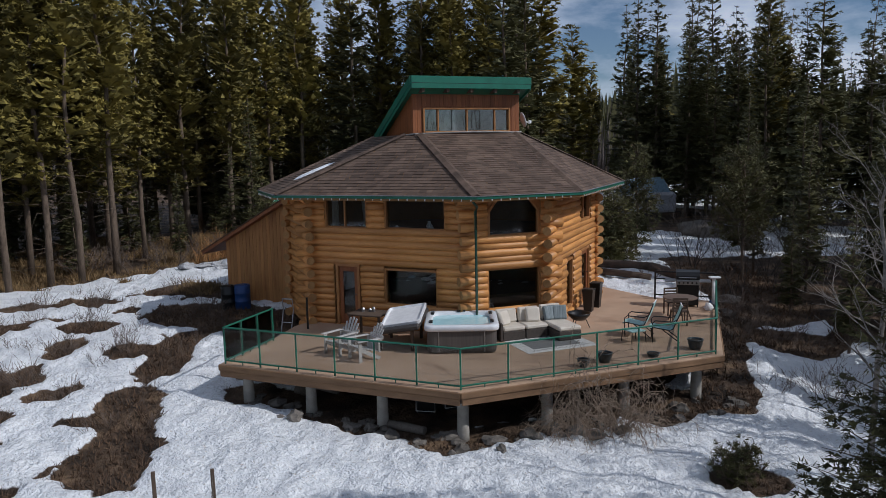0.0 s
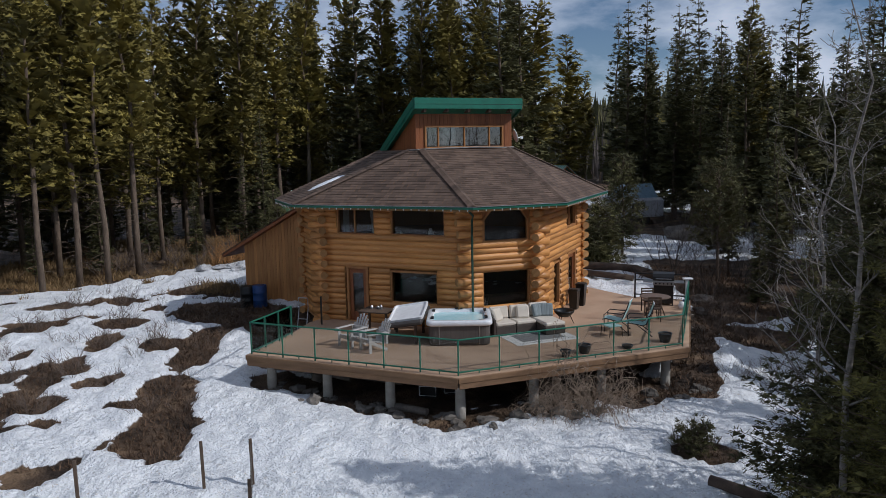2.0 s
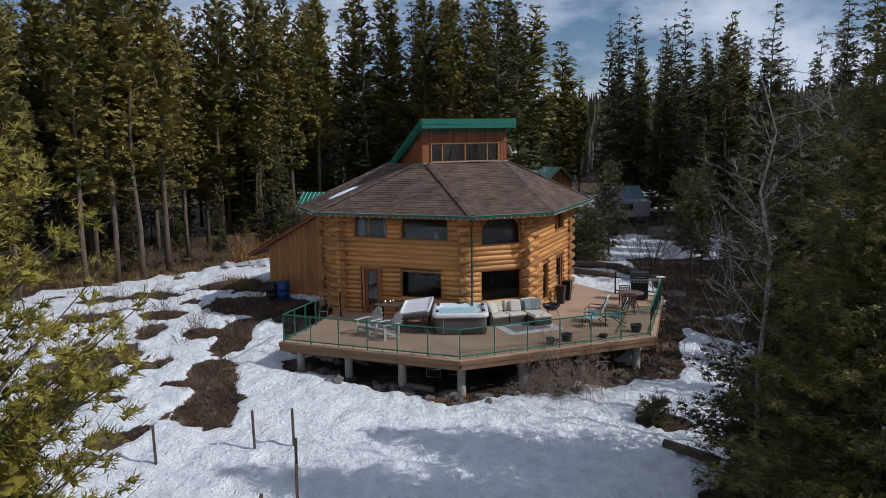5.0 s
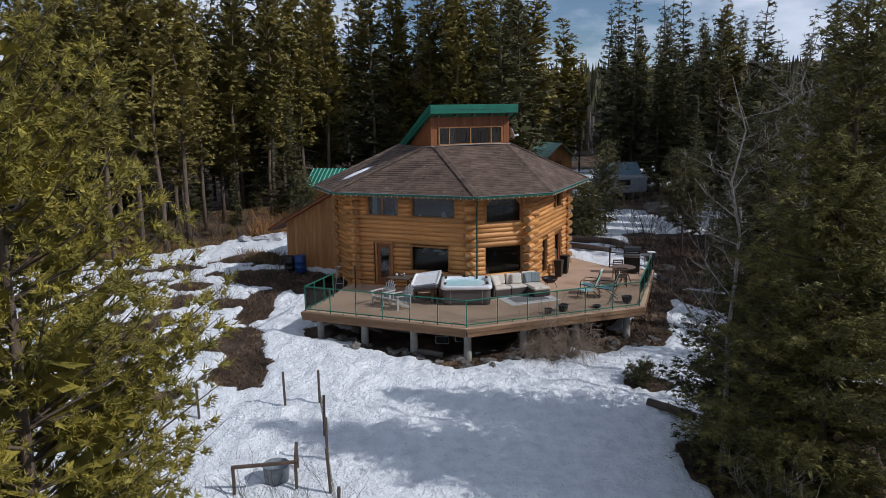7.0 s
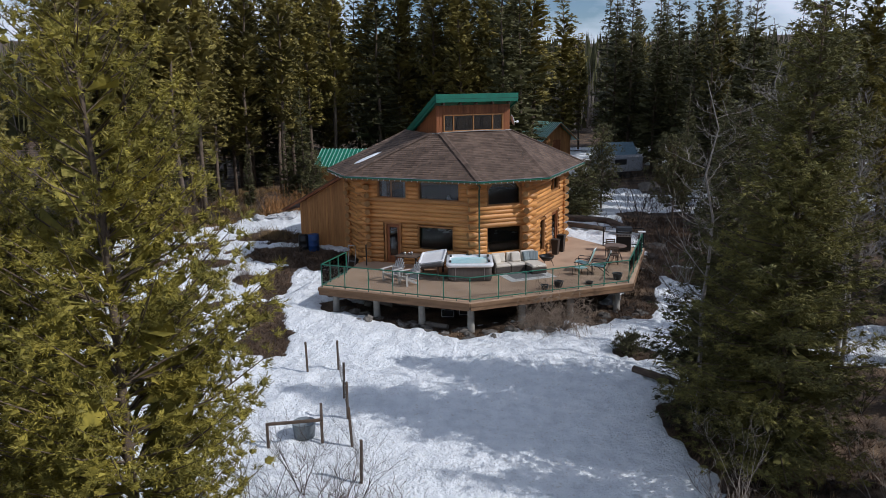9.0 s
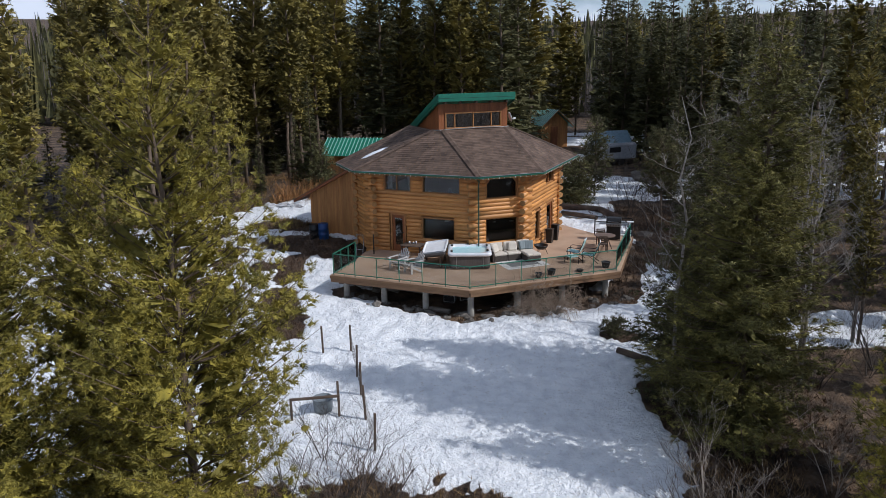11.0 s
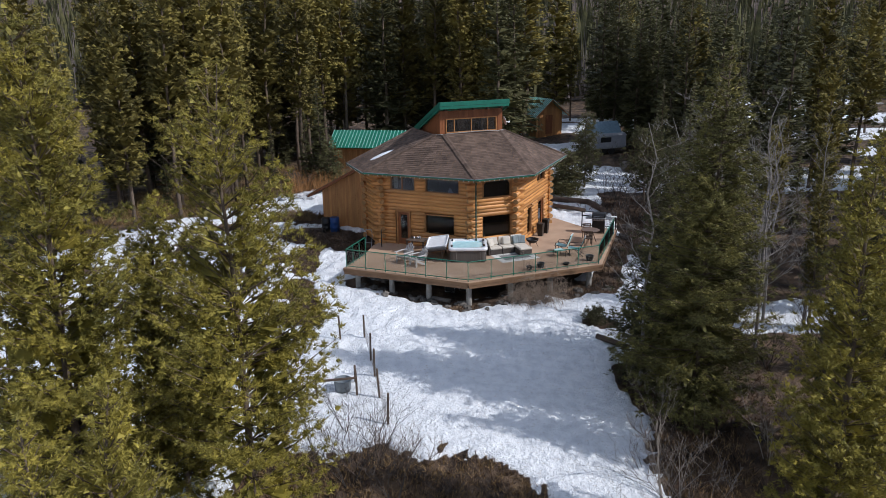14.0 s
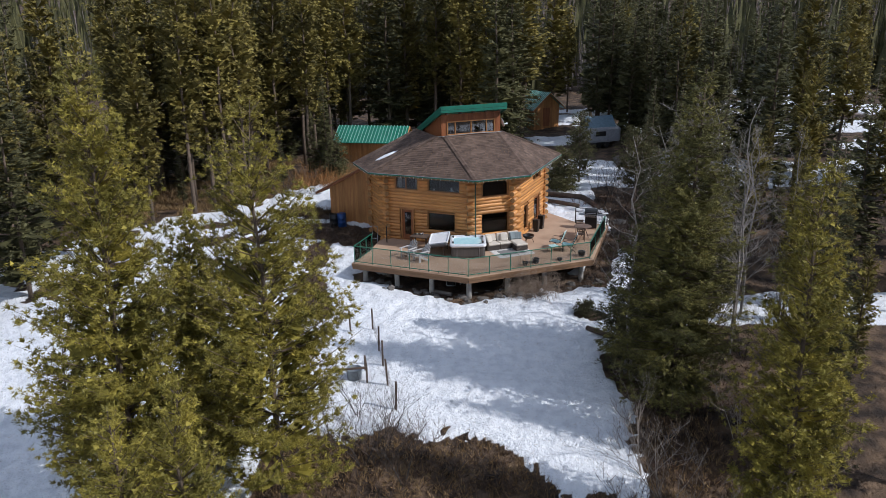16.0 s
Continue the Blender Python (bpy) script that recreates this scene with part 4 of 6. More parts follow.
def conifer(seed, height, base, radius, style, tuft, width, k, whorl, needles, dense=1.0, limbs=True, lean=0.10, needle=0.14, power=0.62, heart=0.62):
    """Trunk and crown meshes of a pine or spruce standing at the origin."""
    r = random.Random(seed)
    wood = Geo()
    bend = [(r.uniform(-1, 1) * lean * (i / 6), r.uniform(-1, 1) * lean * (i / 6), height * i / 6 - (0.4 if i == 0 else 0)) for i in range(7)]
    r0 = 0.0075 * height + 0.02
    wood.tube(bend, [r0 * (1 - i / 6) + 0.012 for i in range(7)], n=8)
    if style == "pine" and not limbs:
        for q in range(30):                 # dead twigs on the shaded lower trunk
            z0 = r.uniform(0.08, 0.5) * height
            az, L = r.uniform(0, 6.28), r.uniform(0.3, 1.1)
            c = Vector(bend[0]).lerp(Vector(bend[3]), z0 / (height / 2))
            h = Vector((math.cos(az), math.sin(az), 0)) * L
            wood.tube([c, c + h * 0.5 + Vector((0, 0, L * r.uniform(-0.15, 0.1))), c + h + Vector((0, 0, L * r.uniform(-0.5, 0.1)))], [0.014, 0.010, 0.004], n=3, caps=False)
    pos, direc, shade_plates = [], [], []
    z = base
    while z < height * 0.985:
        rel = (z - base) / (height - base)
        if style == "spruce":
            prof = (1 - rel) ** 0.85 * (0.75 + 0.25 * min(1, rel * 7))
        else:
            prof = min(1.0, (1 - rel) ** power) * (0.55 + 0.45 * min(1, rel * 3.2))
        f = z / height * 6
        i0 = min(5, int(f))
        c = Vector(bend[i0]).lerp(Vector(bend[i0 + 1]), f - i0)
        c.z = z
        for _ in range(whorl if rel < 0.85 else max(3, whorl - 2)):
            az = r.uniform(0, 2 * math.pi)
            L = radius * prof * r.uniform(0.62, 1.12) + 0.12
            lift = (r.uniform(-0.35, -0.05) if style == "spruce" else r.uniform(-0.15, 0.35)) + rel * 0.55
            tipup = 0.25 if style == "spruce" else 0.35
            h = Vector((math.cos(az), math.sin(az), 0))
            pts = [c + h * L * t + Vector((0, 0, L * (lift * t + tipup * t * t))) for t in (0, 0.5, 1)]
            if limbs:
                wood.tube(pts, [0.012 + 0.008 * L, 0.008 + 0.004 * L, 0.004], n=3, caps=False)
            gap = tuft * 1.35 / dense
            steps = max(1, int(L * 0.8 / gap + r.random()))
            side = Vector((-h.y, h.x, 0))
            fan = 0.28 if limbs else 1.0
            for a, b in ((0.05, 0.4), (0.15, 0.5)) if limbs else ((0.0, 0.62), (0.2, 0.85)):       # flat needle plates added inside the crown to block light and darken it
                tip = pts[0].lerp(pts[1], b * 2) if b < 0.5 else pts[1].lerp(pts[2], b * 2 - 1)
                dz = Vector((0, 0, r.uniform(-0.25, 0.1) * L))
                shade_plates += [c.lerp(tip, a), tip + side * L * r.uniform(0.12, 0.26) * fan + dz, tip - side * L * r.uniform(0.12, 0.26) * fan + dz * r.uniform(-0.5, 1)]
            for s in range(steps):
                t = 1.0 - 0.82 * (s + r.random() * 0.7) / steps
                if style == "pine" and t < 0.45 and r.random() < 0.5:
                    continue
                p = pts[0].lerp(pts[1], t * 2) if t < 0.5 else pts[1].lerp(pts[2], t * 2 - 1)
                spread = L * 0.34 * (1.12 - t) + tuft * 0.25
                for q in range(max(1, min(5, int(2 * spread / gap + 0.7 + r.random() * 0.5)))):
                    off = side * r.uniform(-1, 1) * spread
                    jit = Vector((r.uniform(-1, 1), r.uniform(-1, 1), r.uniform(-0.6, 1) if style == "pine" else r.uniform(-1, 0.4))) * tuft * 0.5
                    if style == "spruce":
                        jit.z -= off.length * 0.3
                    pos.append(p + off + jit)
                    direc.append(h * 0.8 + off.normalized() * 0.5 + Vector((0, 0, 0.6 if style == "pine" else -0.15)))
        z += height * (0.029 if style == "spruce" else 0.032) * r.uniform(0.7, 1.3) / dense ** 0.5
    pos.append(Vector(bend[-1]))
    direc.append(Vector((0, 0, 1)))
    pos, direc = np.array(pos), np.array(direc)
    crown = blades_mesh("crown", pos, direc, needle, width, k, 0.85 if style == "pine" else 0.6, needles, seed, tuft * 0.5, heart, np.array(shade_plates))
    return wood.mesh("trunk", BARK, smooth=True), crown


def tree(name, meshes, m, label, group=""):
    t = thing(name, m, label, "tree", group)
    part("trunk", meshes[0], None, t)
    part("crown", meshes[1], None, t)
    return t


FAR_PINE = [conifer(100 + i, 15.0, b, rad, "pine", 0.40, 0.021, 8, 7, PINE_DARK, 1.5, limbs=False, lean=0.35, needle=0.16, heart=0.66) for i, (b, rad) in enumerate(((3.0, 1.75), (4.2, 1.55), (2.0, 1.95), (5.2, 1.65)))]
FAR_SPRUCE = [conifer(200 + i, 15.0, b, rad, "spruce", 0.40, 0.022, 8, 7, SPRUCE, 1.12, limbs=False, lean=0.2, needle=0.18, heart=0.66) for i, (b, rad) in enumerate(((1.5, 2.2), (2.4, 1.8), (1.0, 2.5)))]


def forest_tree(kind, i, x, y, h, turn, wide=1.0):
    meshes = (FAR_PINE if kind == "pine" else FAR_SPRUCE)[i]
    s = h / 15.0
    m = pose(x, y, top1(x, y) - 0.05, 0, 0, turn) @ Matrix.Diagonal((s * wide, s * wide, s, 1))
    tree(kind + "_tree", meshes, m, "tall lodgepole pine with bare lower trunk at the forest edge" if kind == "pine" else "dark narrow spruce among the trees", "forest")


frng = random.Random(33)
EDGE_TREES = [("spruce", 1, 12.8, 23.5, 7.2), ("spruce", 0, 13.4, 26.2, 7.5), ("spruce", 2, 12.4, 20.6, 6.6), ("spruce", 1, 14.6, 29.0, 8.0), ("spruce", 0, 12.6, 30.6, 6.5), ("pine", 1, -19.05, 33.0, 15.5), ("pine", 3, -18.0, 33.7, 15), ("pine", 3, -17.5, 36.0, 15.5), ("pine", 1, -19.8, 31.2, 14.5), ("pine", 0, -16.6, 43.0, 16), ("pine", 1, -14.3, 44, 16),
              ("spruce", 1, -12.4, 41.5, 8.5), ("pine", 3, 11.2, 76, 12.5), ("spruce", 1, 12.4, 61, 17.0), ("spruce", 1, 13.6, 60, 17.3), ("spruce", 1, 14.4, 62, 14.0),
              ("spruce", 1, 15.3, 57, 15.9), ("spruce", 0, 17.6, 60, 17.4), ("spruce", 2, 18.6, 57.5, 14.8), ("spruce", 1, 19.8, 57, 13.8), ("pine", 3, 17.6, 48, 15.0), ("spruce", 2, 18.8, 44, 15.2), ("spruce", 1, 21.5, 40, 15.0),
              # spruce and pine first here added to shade the lawn; the pine is unseen
              ("spruce", 1, 12.3, 7.4, 11.8), ("pine", 2, 15.2, 4.2, 13.5), ("spruce", 1, 11.6, 33.5, 6.5), ("spruce", 0, 14.2, 35.0, 8.5), ("spruce", 1, 16.6, 32.6, 9.0), ("spruce", 2, 13.4, 39.5, 8.0), ("spruce", 0, 11.2, 28.6, 4.2), ("spruce", 1, 11.4, 24.6, 5.0), ("spruce", 0, 12.2, 18.0, 6.6), ("spruce", 2, 14.0, 22.0, 8.0), ("spruce", 1, -21.5, 33.5, 4.5), ("spruce", 0, -19.2, 35.5, 5.5), ("spruce", 1, -15.4, 38.6, 4.8), ("spruce", 1, -13.4, 41.0, 6.0), ("pine", 1, 0.8, 52, 17), ("pine", 0, -1.5, 54, 17.5), ("pine", 1, -4.0, 54, 17.6), ("pine", 2, -7, 56, 18), ("pine", 0, -9.5, 55, 18), ("pine", 3, -12.0, 52, 16.4), ("pine", 1, -13.5, 49.5, 15.8)]
for kd, i, x, y, h in EDGE_TREES:
    forest_tree(kd, i, x, y, h + (2.0 if kd == "pine" and x < 0 else 0), frng.uniform(0, 360))
for i, x, y, h in ((3, 4.5, 57.5, 17.0), (2, 9.3, 75.5, 16.5)):
    forest_tree("pine", i, x, y, h, 40 * i, 1.55)
placed = [(x, y) for _, _, x, y, _ in EDGE_TREES] + [(4.5, 57.5), (9.3, 75.5)]


def scatter(n, x0, x1, y0, y1, hmin, hmax, pines, gap, keep=lambda x, y: True, wide=1.0):
    made = tries = 0
    while made < n and tries < n * 40:
        tries += 1
        x, y = frng.uniform(x0, x1), frng.uniform(y0, y1)
        if not keep(x, y) or min(math.hypot(x - a, y - b) for a, b in placed) < gap:
            continue
        placed.append((x, y))
        made += 1
        if frng.random() < pines:
            forest_tree("pine", frng.randrange(4), x, y, frng.uniform(hmin, hmax), frng.uniform(0, 360), wide)
        else:
            forest_tree("spruce", frng.randrange(3), x, y, frng.uniform(hmin, hmax) * 0.95, frng.uniform(0, 360), wide)


scatter(32, -34, -13, 34, 52, 15, 18.5, 0.75, 1.4, lambda x, y: y > 34 + (x + 19) * 1.3)
scatter(14, -32, -13, 36, 50, 3.5, 8, 0.0, 1.0, lambda x, y: y > 37 + (x + 19) * 0.8)
# mostly spruces behind the house: their dark needle colour stands in for shade
scatter(34, -24, 3.5, 48, 68, 17, 20.5, 0.3, 1.5, lambda x, y: y > 51 or -13 > x or x > 0)
scatter(16, 12.5, 24, 46, 60, 13, 16.5, 0.15, 1.3, lambda x, y: x > 13.5 + 0.25 * (60 - y))
scatter(9, 9, 24, 62, 80, 15, 18, 0.3, 1.5, lambda x, y: x > 13)
scatter(22, 19, 42, 34, 70, 13, 16.5, 0.35, 2.0, lambda x, y: abs(y - (67 - (x - 6.4) * 0.38)) > 3.2)
scatter(17, 20, 36, 12, 36, 8.5, 12.5, 0.5, 1.8)
# low trees added to cast shade on the ground right of the deck
scatter(12, 14.5, 20, 9, 32, 5.5, 7.5, 0.5, 1.8)
scatter(21, -36, -19.5, 14, 34, 11, 15, 0.8, 1.7, lambda x, y: x < -20 - 0.12 * (32 - y))
# unseen trees behind the camera, added to darken window reflections and sky fill
scatter(12, -50, 50, -70, -42, 11, 16, 0.5, 3.0)
scatter(11, -40, 60, 84, 140, 13, 17, 0.5, 3.0, lambda x, y: not 8 < x - (y - 84) * 0.1 < 15)

# ---- near conifers ----
def near_tree(seed, x, y, ztop, base, radius, style, needles, label, dense=1.0, tuft=0.30, width=0.030, k=13, whorl=5, turn=0, needle=0.14, power=0.62):
    g = top1(x, y)
    meshes = conifer(seed, ztop - g, base, radius, style, tuft, width, k, whorl, needles, dense, lean=0.22, needle=needle, power=power, heart=0.36)
    return tree(style + "_tree", meshes, pose(x, y, g - 0.05, 0, 0, turn), label)


near_tree(301, -6.40, 1.50, 11.0, 1.9, 3.9, "pine", PINE, "open-crowned lodgepole pine with yellowish needles beside the fence", 1.7, 0.31, 0.0085, 30, 7, needle=0.09, power=0.85)
near_tree(302, -10.45, 0.4, 12.3, 0.4, 3.5, "pine", PINE, "dense broad lodgepole pine with yellowish needles", 1.95, 0.34, 0.010, 22, 10, needle=0.10, power=0.8)
near_tree(303, -7.3, -6.4, 6.1, 0.6, 1.9, "pine", PINE, "young bushy pine with yellowish needles", 1.85, 0.26, 0.008, 24, 8, needle=0.085, power=0.8)
near_tree(304, -6.2, -5.7, 6.5, 0.6, 2.0, "pine", PINE, "young bushy pine with yellowish needles", 1.85, 0.26, 0.008, 24, 8, needle=0.085, power=0.8)
near_tree(315, -9.3, 3.8, 7.2, 0.4, 2.5, "pine", PINE, "bushy middle-sized pine between two taller pines", 1.9, 0.34, 0.010, 20, 9, needle=0.10, power=0.8)
near_tree(305, -13.3, 2.0, 3.7, 0.8, 0.9, "pine", PINE_DARK, "thin sparse young pine standing in snow", 1.3, 0.28, 0.012, 18, 3, needle=0.13)
near_tree(306, 7.8, 9.1, 11.1, 0.8, 3.4, "spruce", SPRUCE_LIT, "full spruce standing beside the snowy lawn", 1.9, 0.33, 0.010, 18, 9, needle=0.12)
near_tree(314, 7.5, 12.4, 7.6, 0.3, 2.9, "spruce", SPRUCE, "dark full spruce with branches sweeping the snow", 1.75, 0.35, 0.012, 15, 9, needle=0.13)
near_tree(307, 9.1, 1.2, 9.5, 0.6, 2.4, "pine", PINE, "dense conical pine with sunlit needles", 1.9, 0.33, 0.010, 20, 9, needle=0.10, power=0.85)
near_tree(308, 11.4, 5.0, 9.0, 0.8, 1.7, "spruce", SPRUCE, "dark spruce behind the brush", 1.7, 0.4, 0.016, 13, 6, needle=0.18)
near_tree(309, 5.25, 16.6, -0.95, 0.05, 0.55, "pine", SPRUCE, "low dark pine sapling poking out of the snow", 1.2, 0.17, 0.006, 24, 3, needle=0.09)
near_tree(310, 6.2, 37.0, 3.4, 0.3, 1.6, "spruce", SPRUCE, "small dark spruce behind the deck", 1.7, 0.42, 0.018, 11, 5, needle=0.2)
near_tree(311, 7.9, 39.5, 5.6, 0.5, 1.4, "pine", SPRUCE, "small dark pine behind the deck", 1.7, 0.42, 0.018, 11, 4, needle=0.2)
near_tree(312, -11.5, 40.5, 4.0, 0.2, 1.3, "spruce", SPRUCE, "small spruce at the forest edge", 1.7, 0.42, 0.018, 11, 5, needle=0.2)
near_tree(313, 10.8, 32.5, 5.2, 1.6, 1.9, "pine", SPRUCE, "dark scrubby conifer beside the path", 1.7, 0.42, 0.018, 11, 4, needle=0.2)


# ---- bare aspens, shrubs and brush ----
def bare_plant(seed, height, stems, spread, depth, r0, up=0.55, kids=3, wander=0.16):
    """Forked stems that taper into twigs."""
    r = random.Random(seed)
    g = Geo()

    def grow(p, d, L, rad, lv):
        pts = [p]
        q, dd = p, d.copy()
        n = (4 if lv == depth else 3) + (3 if wander > 0.3 else 0)
        for _ in range(n):
            dd = (dd + Vector((r.uniform(-1, 1), r.uniform(-1, 1), r.uniform(-0.6, 1.0) if wander < 0.3 else r.uniform(-1.25, 0.75))) * wander).normalized()
            q = q + dd * (L / n)
            pts.append(q)
        g.tube(pts, [max(0.004, rad * (1 - 0.75 * i / n)) for i in range(n + 1)], n=5 if lv == depth else 3, caps=False)
        if lv == 0:
            return
        for c in range(kids + (2 if lv == depth else 0)):
            t = r.uniform(0.3, 1.0)
            i = min(n - 1, int(t * n))
            b = pts[i].lerp(pts[i + 1], t * n - i)
            nd = (dd * r.uniform(0.5, 1) + Vector((r.uniform(-1, 1), r.uniform(-1, 1), r.uniform(-0.1, 1) * up)) * 0.95).normalized()
            grow(b, nd, L * r.uniform(0.38, 0.62), rad * 0.42, lv - 1)
    for s in range(stems):
        a = r.uniform(0, 6.28)
        d = Vector((math.cos(a) * spread, math.sin(a) * spread, 1)).normalized()
        grow(Vector((math.cos(a) * 0.1 * spread * stems ** 0.5, math.sin(a) * 0.1 * spread * stems ** 0.5, -0.15)), d, height * r.uniform(0.62, 0.85), r0 * r.uniform(0.7, 1.1), depth)
    return g


def bare_aspen(seed, height):
    """A slim trunk with rising, curved side branches and twigs."""
    r = random.Random(seed)
    g = Geo()

    def limb(p, d, L, rad, lv):
        n, pts = 4, [p]
        for _ in range(n):
            d = (d + Vector((r.uniform(-1, 1), r.uniform(-1, 1), r.uniform(-0.5, 1.2))) * 0.22).normalized()
            pts.append(pts[-1] + d * (L / n))
        g.tube(pts, [max(0.0045, rad * (1 - 0.7 * i / n)) for i in range(n + 1)], n=4 if lv == 2 else 3, caps=False)
        if lv:
            for _ in range(5 if lv == 2 else 3):
                t = r.uniform(0.25, 1.0)
                i = min(n - 1, int(t * n))
                side = Vector((r.uniform(-1, 1), r.uniform(-1, 1), r.uniform(-0.3, 0.7)))
                limb(pts[i].lerp(pts[i + 1], t * n - i), (d * 0.7 + side).normalized(), L * r.uniform(0.3, 0.55), rad * 0.5, lv - 1)

    bend = [Vector((r.uniform(-1, 1) * 0.035 * i, r.uniform(-1, 1) * 0.035 * i, height * i / 8 - (0.2 if i == 0 else 0))) for i in range(9)]
    g.tube(bend, [0.075 * (1 - i / 8) + 0.01 for i in range(9)], n=7, caps=False)
    for q in range(22):
        rel = 0.22 + 0.76 * (q + r.random()) / 22
        i = min(7, int(rel * 8))
        a = q * 2.4 + r.uniform(-0.5, 0.5)
        limb(bend[i].lerp(bend[i + 1], rel * 8 - i), Vector((math.cos(a), math.sin(a), r.uniform(0.3, 0.9))).normalized(), height * (0.06 + 0.22 * (1 - rel)) * r.uniform(0.7, 1.2), 0.03 * (1.15 - rel), 2)
    return g


ASPEN = [bare_aspen(400 + i, 10.5).mesh("trunk", PALE_BARK, True) for i in range(3)]
THICKET = [bare_plant(420 + i, 4.2, 5, 0.55, 3, 0.03, 0.6, 3).mesh("stems", TWIG_GREY) for i in range(3)]
PALE_THICKET = [bare_plant(430 + i, 4.2, 5, 0.55, 3, 0.03, 0.6, 3).mesh("stems", TWIG_PALE) for i in range(2)]
SHRUB = [bare_plant(440 + i, 1.3, 8, 0.8, 2, 0.013, 0.5, 3).mesh("stems", TWIG) for i in range(3)]
WEED = [bare_plant(460 + i, 0.75, 7, 0.45, 1, 0.006, 0.6, 3).mesh("stems", TWIG) for i in range(3)]


def plant(name, me, x, y, s, label, category, group="", turn=None, up=1.0):
    ob = new(name, me)
    ob.matrix_basis = pose(x, y, top1(x, y) - 0.03, 0, 0, frng.uniform(0, 360) if turn is None else turn) @ Matrix.Diagonal((s, s, s * up, 1))
    return tagged(ob, label, category, group)


for i, (x, y, s) in enumerate(((9.9, 14.4, 1.0), (9.7, 16, 1.1), (10.6, 17.5, 1.0), (9.0, 18.5, 0.9), (12.2, 15.2, 0.95), (11.4, 13.2, 0.9), (13.5, 19, 1.0), (13.2, 17.2, 0.9), (14.8, 16.5, 0.9), (12.6, 22, 0.95))):
    plant("aspen_tree", ASPEN[i % 3], x, y, s, "leafless pale-barked aspen beside the spruces", "tree", "aspens")
plant("aspen_tree", ASPEN[1], 6.3, 11.4, 1.0, "slim leafless pale-barked aspen beside the spruces", "tree", "aspens")
for i in range(34):
    x, y = frng.uniform(8.6, 16), frng.uniform(12, 36)
    if y < 27 and x < 11.2:
        continue
    plant("bare_shrub", THICKET[i % 3], x, y, frng.uniform(0.5, 0.95), "leafless grey thicket shrub", "shrub", "thicket")
for i, (x, y, s) in enumerate(((6.2, 2.6, 0.8), (5.6, 4.2, 0.75), (6.8, 0.6, 0.9), (5.2, 1.0, 0.6), (-3.6, 6.0, 0.55), (-4.4, 4.6, 0.7), (-2.8, 3.6, 0.6), (-5.6, 5.4, 0.6), (-4.9, 7.2, 0.5), (9.6, 6.5, 0.8), (6.4, 9.3, 0.6))):
    plant("bare_shrub", PALE_THICKET[i % 2] if x > 5 else THICKET[i % 3], x, y, s, "leafless brown shrub at the edge of the snow", "shrub", "brush")
for i, (x, y, s) in enumerate(((-3.0, 5.8, 1.2), (-3.8, 5.2, 1.4), (-2.2, 5.4, 1.0), (-4.6, 6.2, 1.2), (-1.2, 4.6, 0.9), (0.2, 4.2, 0.8), (5.4, 5.4, 1.1), (6.0, 7.6, 1.0), (5.0, 3.0, 1.2))):
    plant("bare_shrub", SHRUB[i % 3], x, y, s, "low twiggy brown shrub at the edge of the snow", "shrub", "brush")
# tangled climber before the deck
VINE = mat("weathered_vine", (0.36, 0.27, 0.20), (0.20, 0.15, 0.11), rough=0.9, bump=0)
for i, (x, y, s, up) in enumerate(((1.9, 18.5, 1.0, 1.4), (2.4, 18.6, 1.15, 1.6), (2.9, 18.85, 1.25, 1.7), (3.4, 19.1, 1.1, 1.5), (1.5, 18.45, 0.8, 1.1), (2.7, 19.0, 1.3, 1.7))):
    plant("tangled_vine", bare_plant(480 + i, 1.5, 18, 0.7, 2, 0.011, 0.2, 3, 0.55).mesh("stems", VINE), x, y, s, "tangled leafless vine heaped against the deck edge", "shrub", "vines", up=up)
for i, (x, y, r_) in enumerate(PATCHES):
    for q in range(3):
        plant("weed_clump", WEED[(i + q) % 3], x + frng.uniform(-r_, r_) * 0.8, y + frng.uniform(-r_, r_) * 0.6, frng.uniform(0.8, 1.4), "dry brown weed stalks poking through snow", "weeds", "weeds")
for q in range(58):
    x, y = frng.uniform(-17, -8), frng.uniform(17, 31)
    plant("weed_clump", WEED[q % 3], x, y, frng.uniform(0.5, 1.0), "dry brown weed stalks poking through snow", "weeds", "weeds")
for i in range(16):
    x = frng.uniform(-20, -8.5)
    y = 34.5 + (x + 18.5) * 0.8 + frng.uniform(0, 5)
    plant("bare_shrub", SHRUB[i % 3], x, y, frng.uniform(0.7, 1.5), "dry leafless shrub at the forest edge", "shrub", "forest edge shrubs")
for i in range(14):
    plant("bare_shrub", SHRUB[i % 3], frng.uniform(6.3, 10), frng.uniform(20, 33), frng.uniform(0.6, 1.2), "low leafless shrub beside the deck", "shrub", "thicket")


def litter(name, n, x0, x1, y0, y1, length, width, material, label, seed, keep=0.6, extra=None, lean=0.5):
    """Blades of dead grass or brush where the ground is bare."""
    r = np.random.RandomState(seed)
    x, y = r.uniform(x0, x1, n), r.uniform(y0, y1, n)
    ok = bareness(x, y) > keep
    if extra is not None:
        ok &= extra(x, y)
    x, y = x[ok], y[ok]
    pos = np.stack([x, y, top(x, y) - 0.02], 1)
    d = np.stack([r.normal(0, lean, len(x)), r.normal(0, lean, len(x)), np.ones(len(x))], 1)
    me = spikes_mesh(name, pos, d, length * r.uniform(0.5, 1.3, len(x)), width, 3, 0.35, material, seed)
    return tagged(new(name, me), label, "dry grass", kind="stuff")


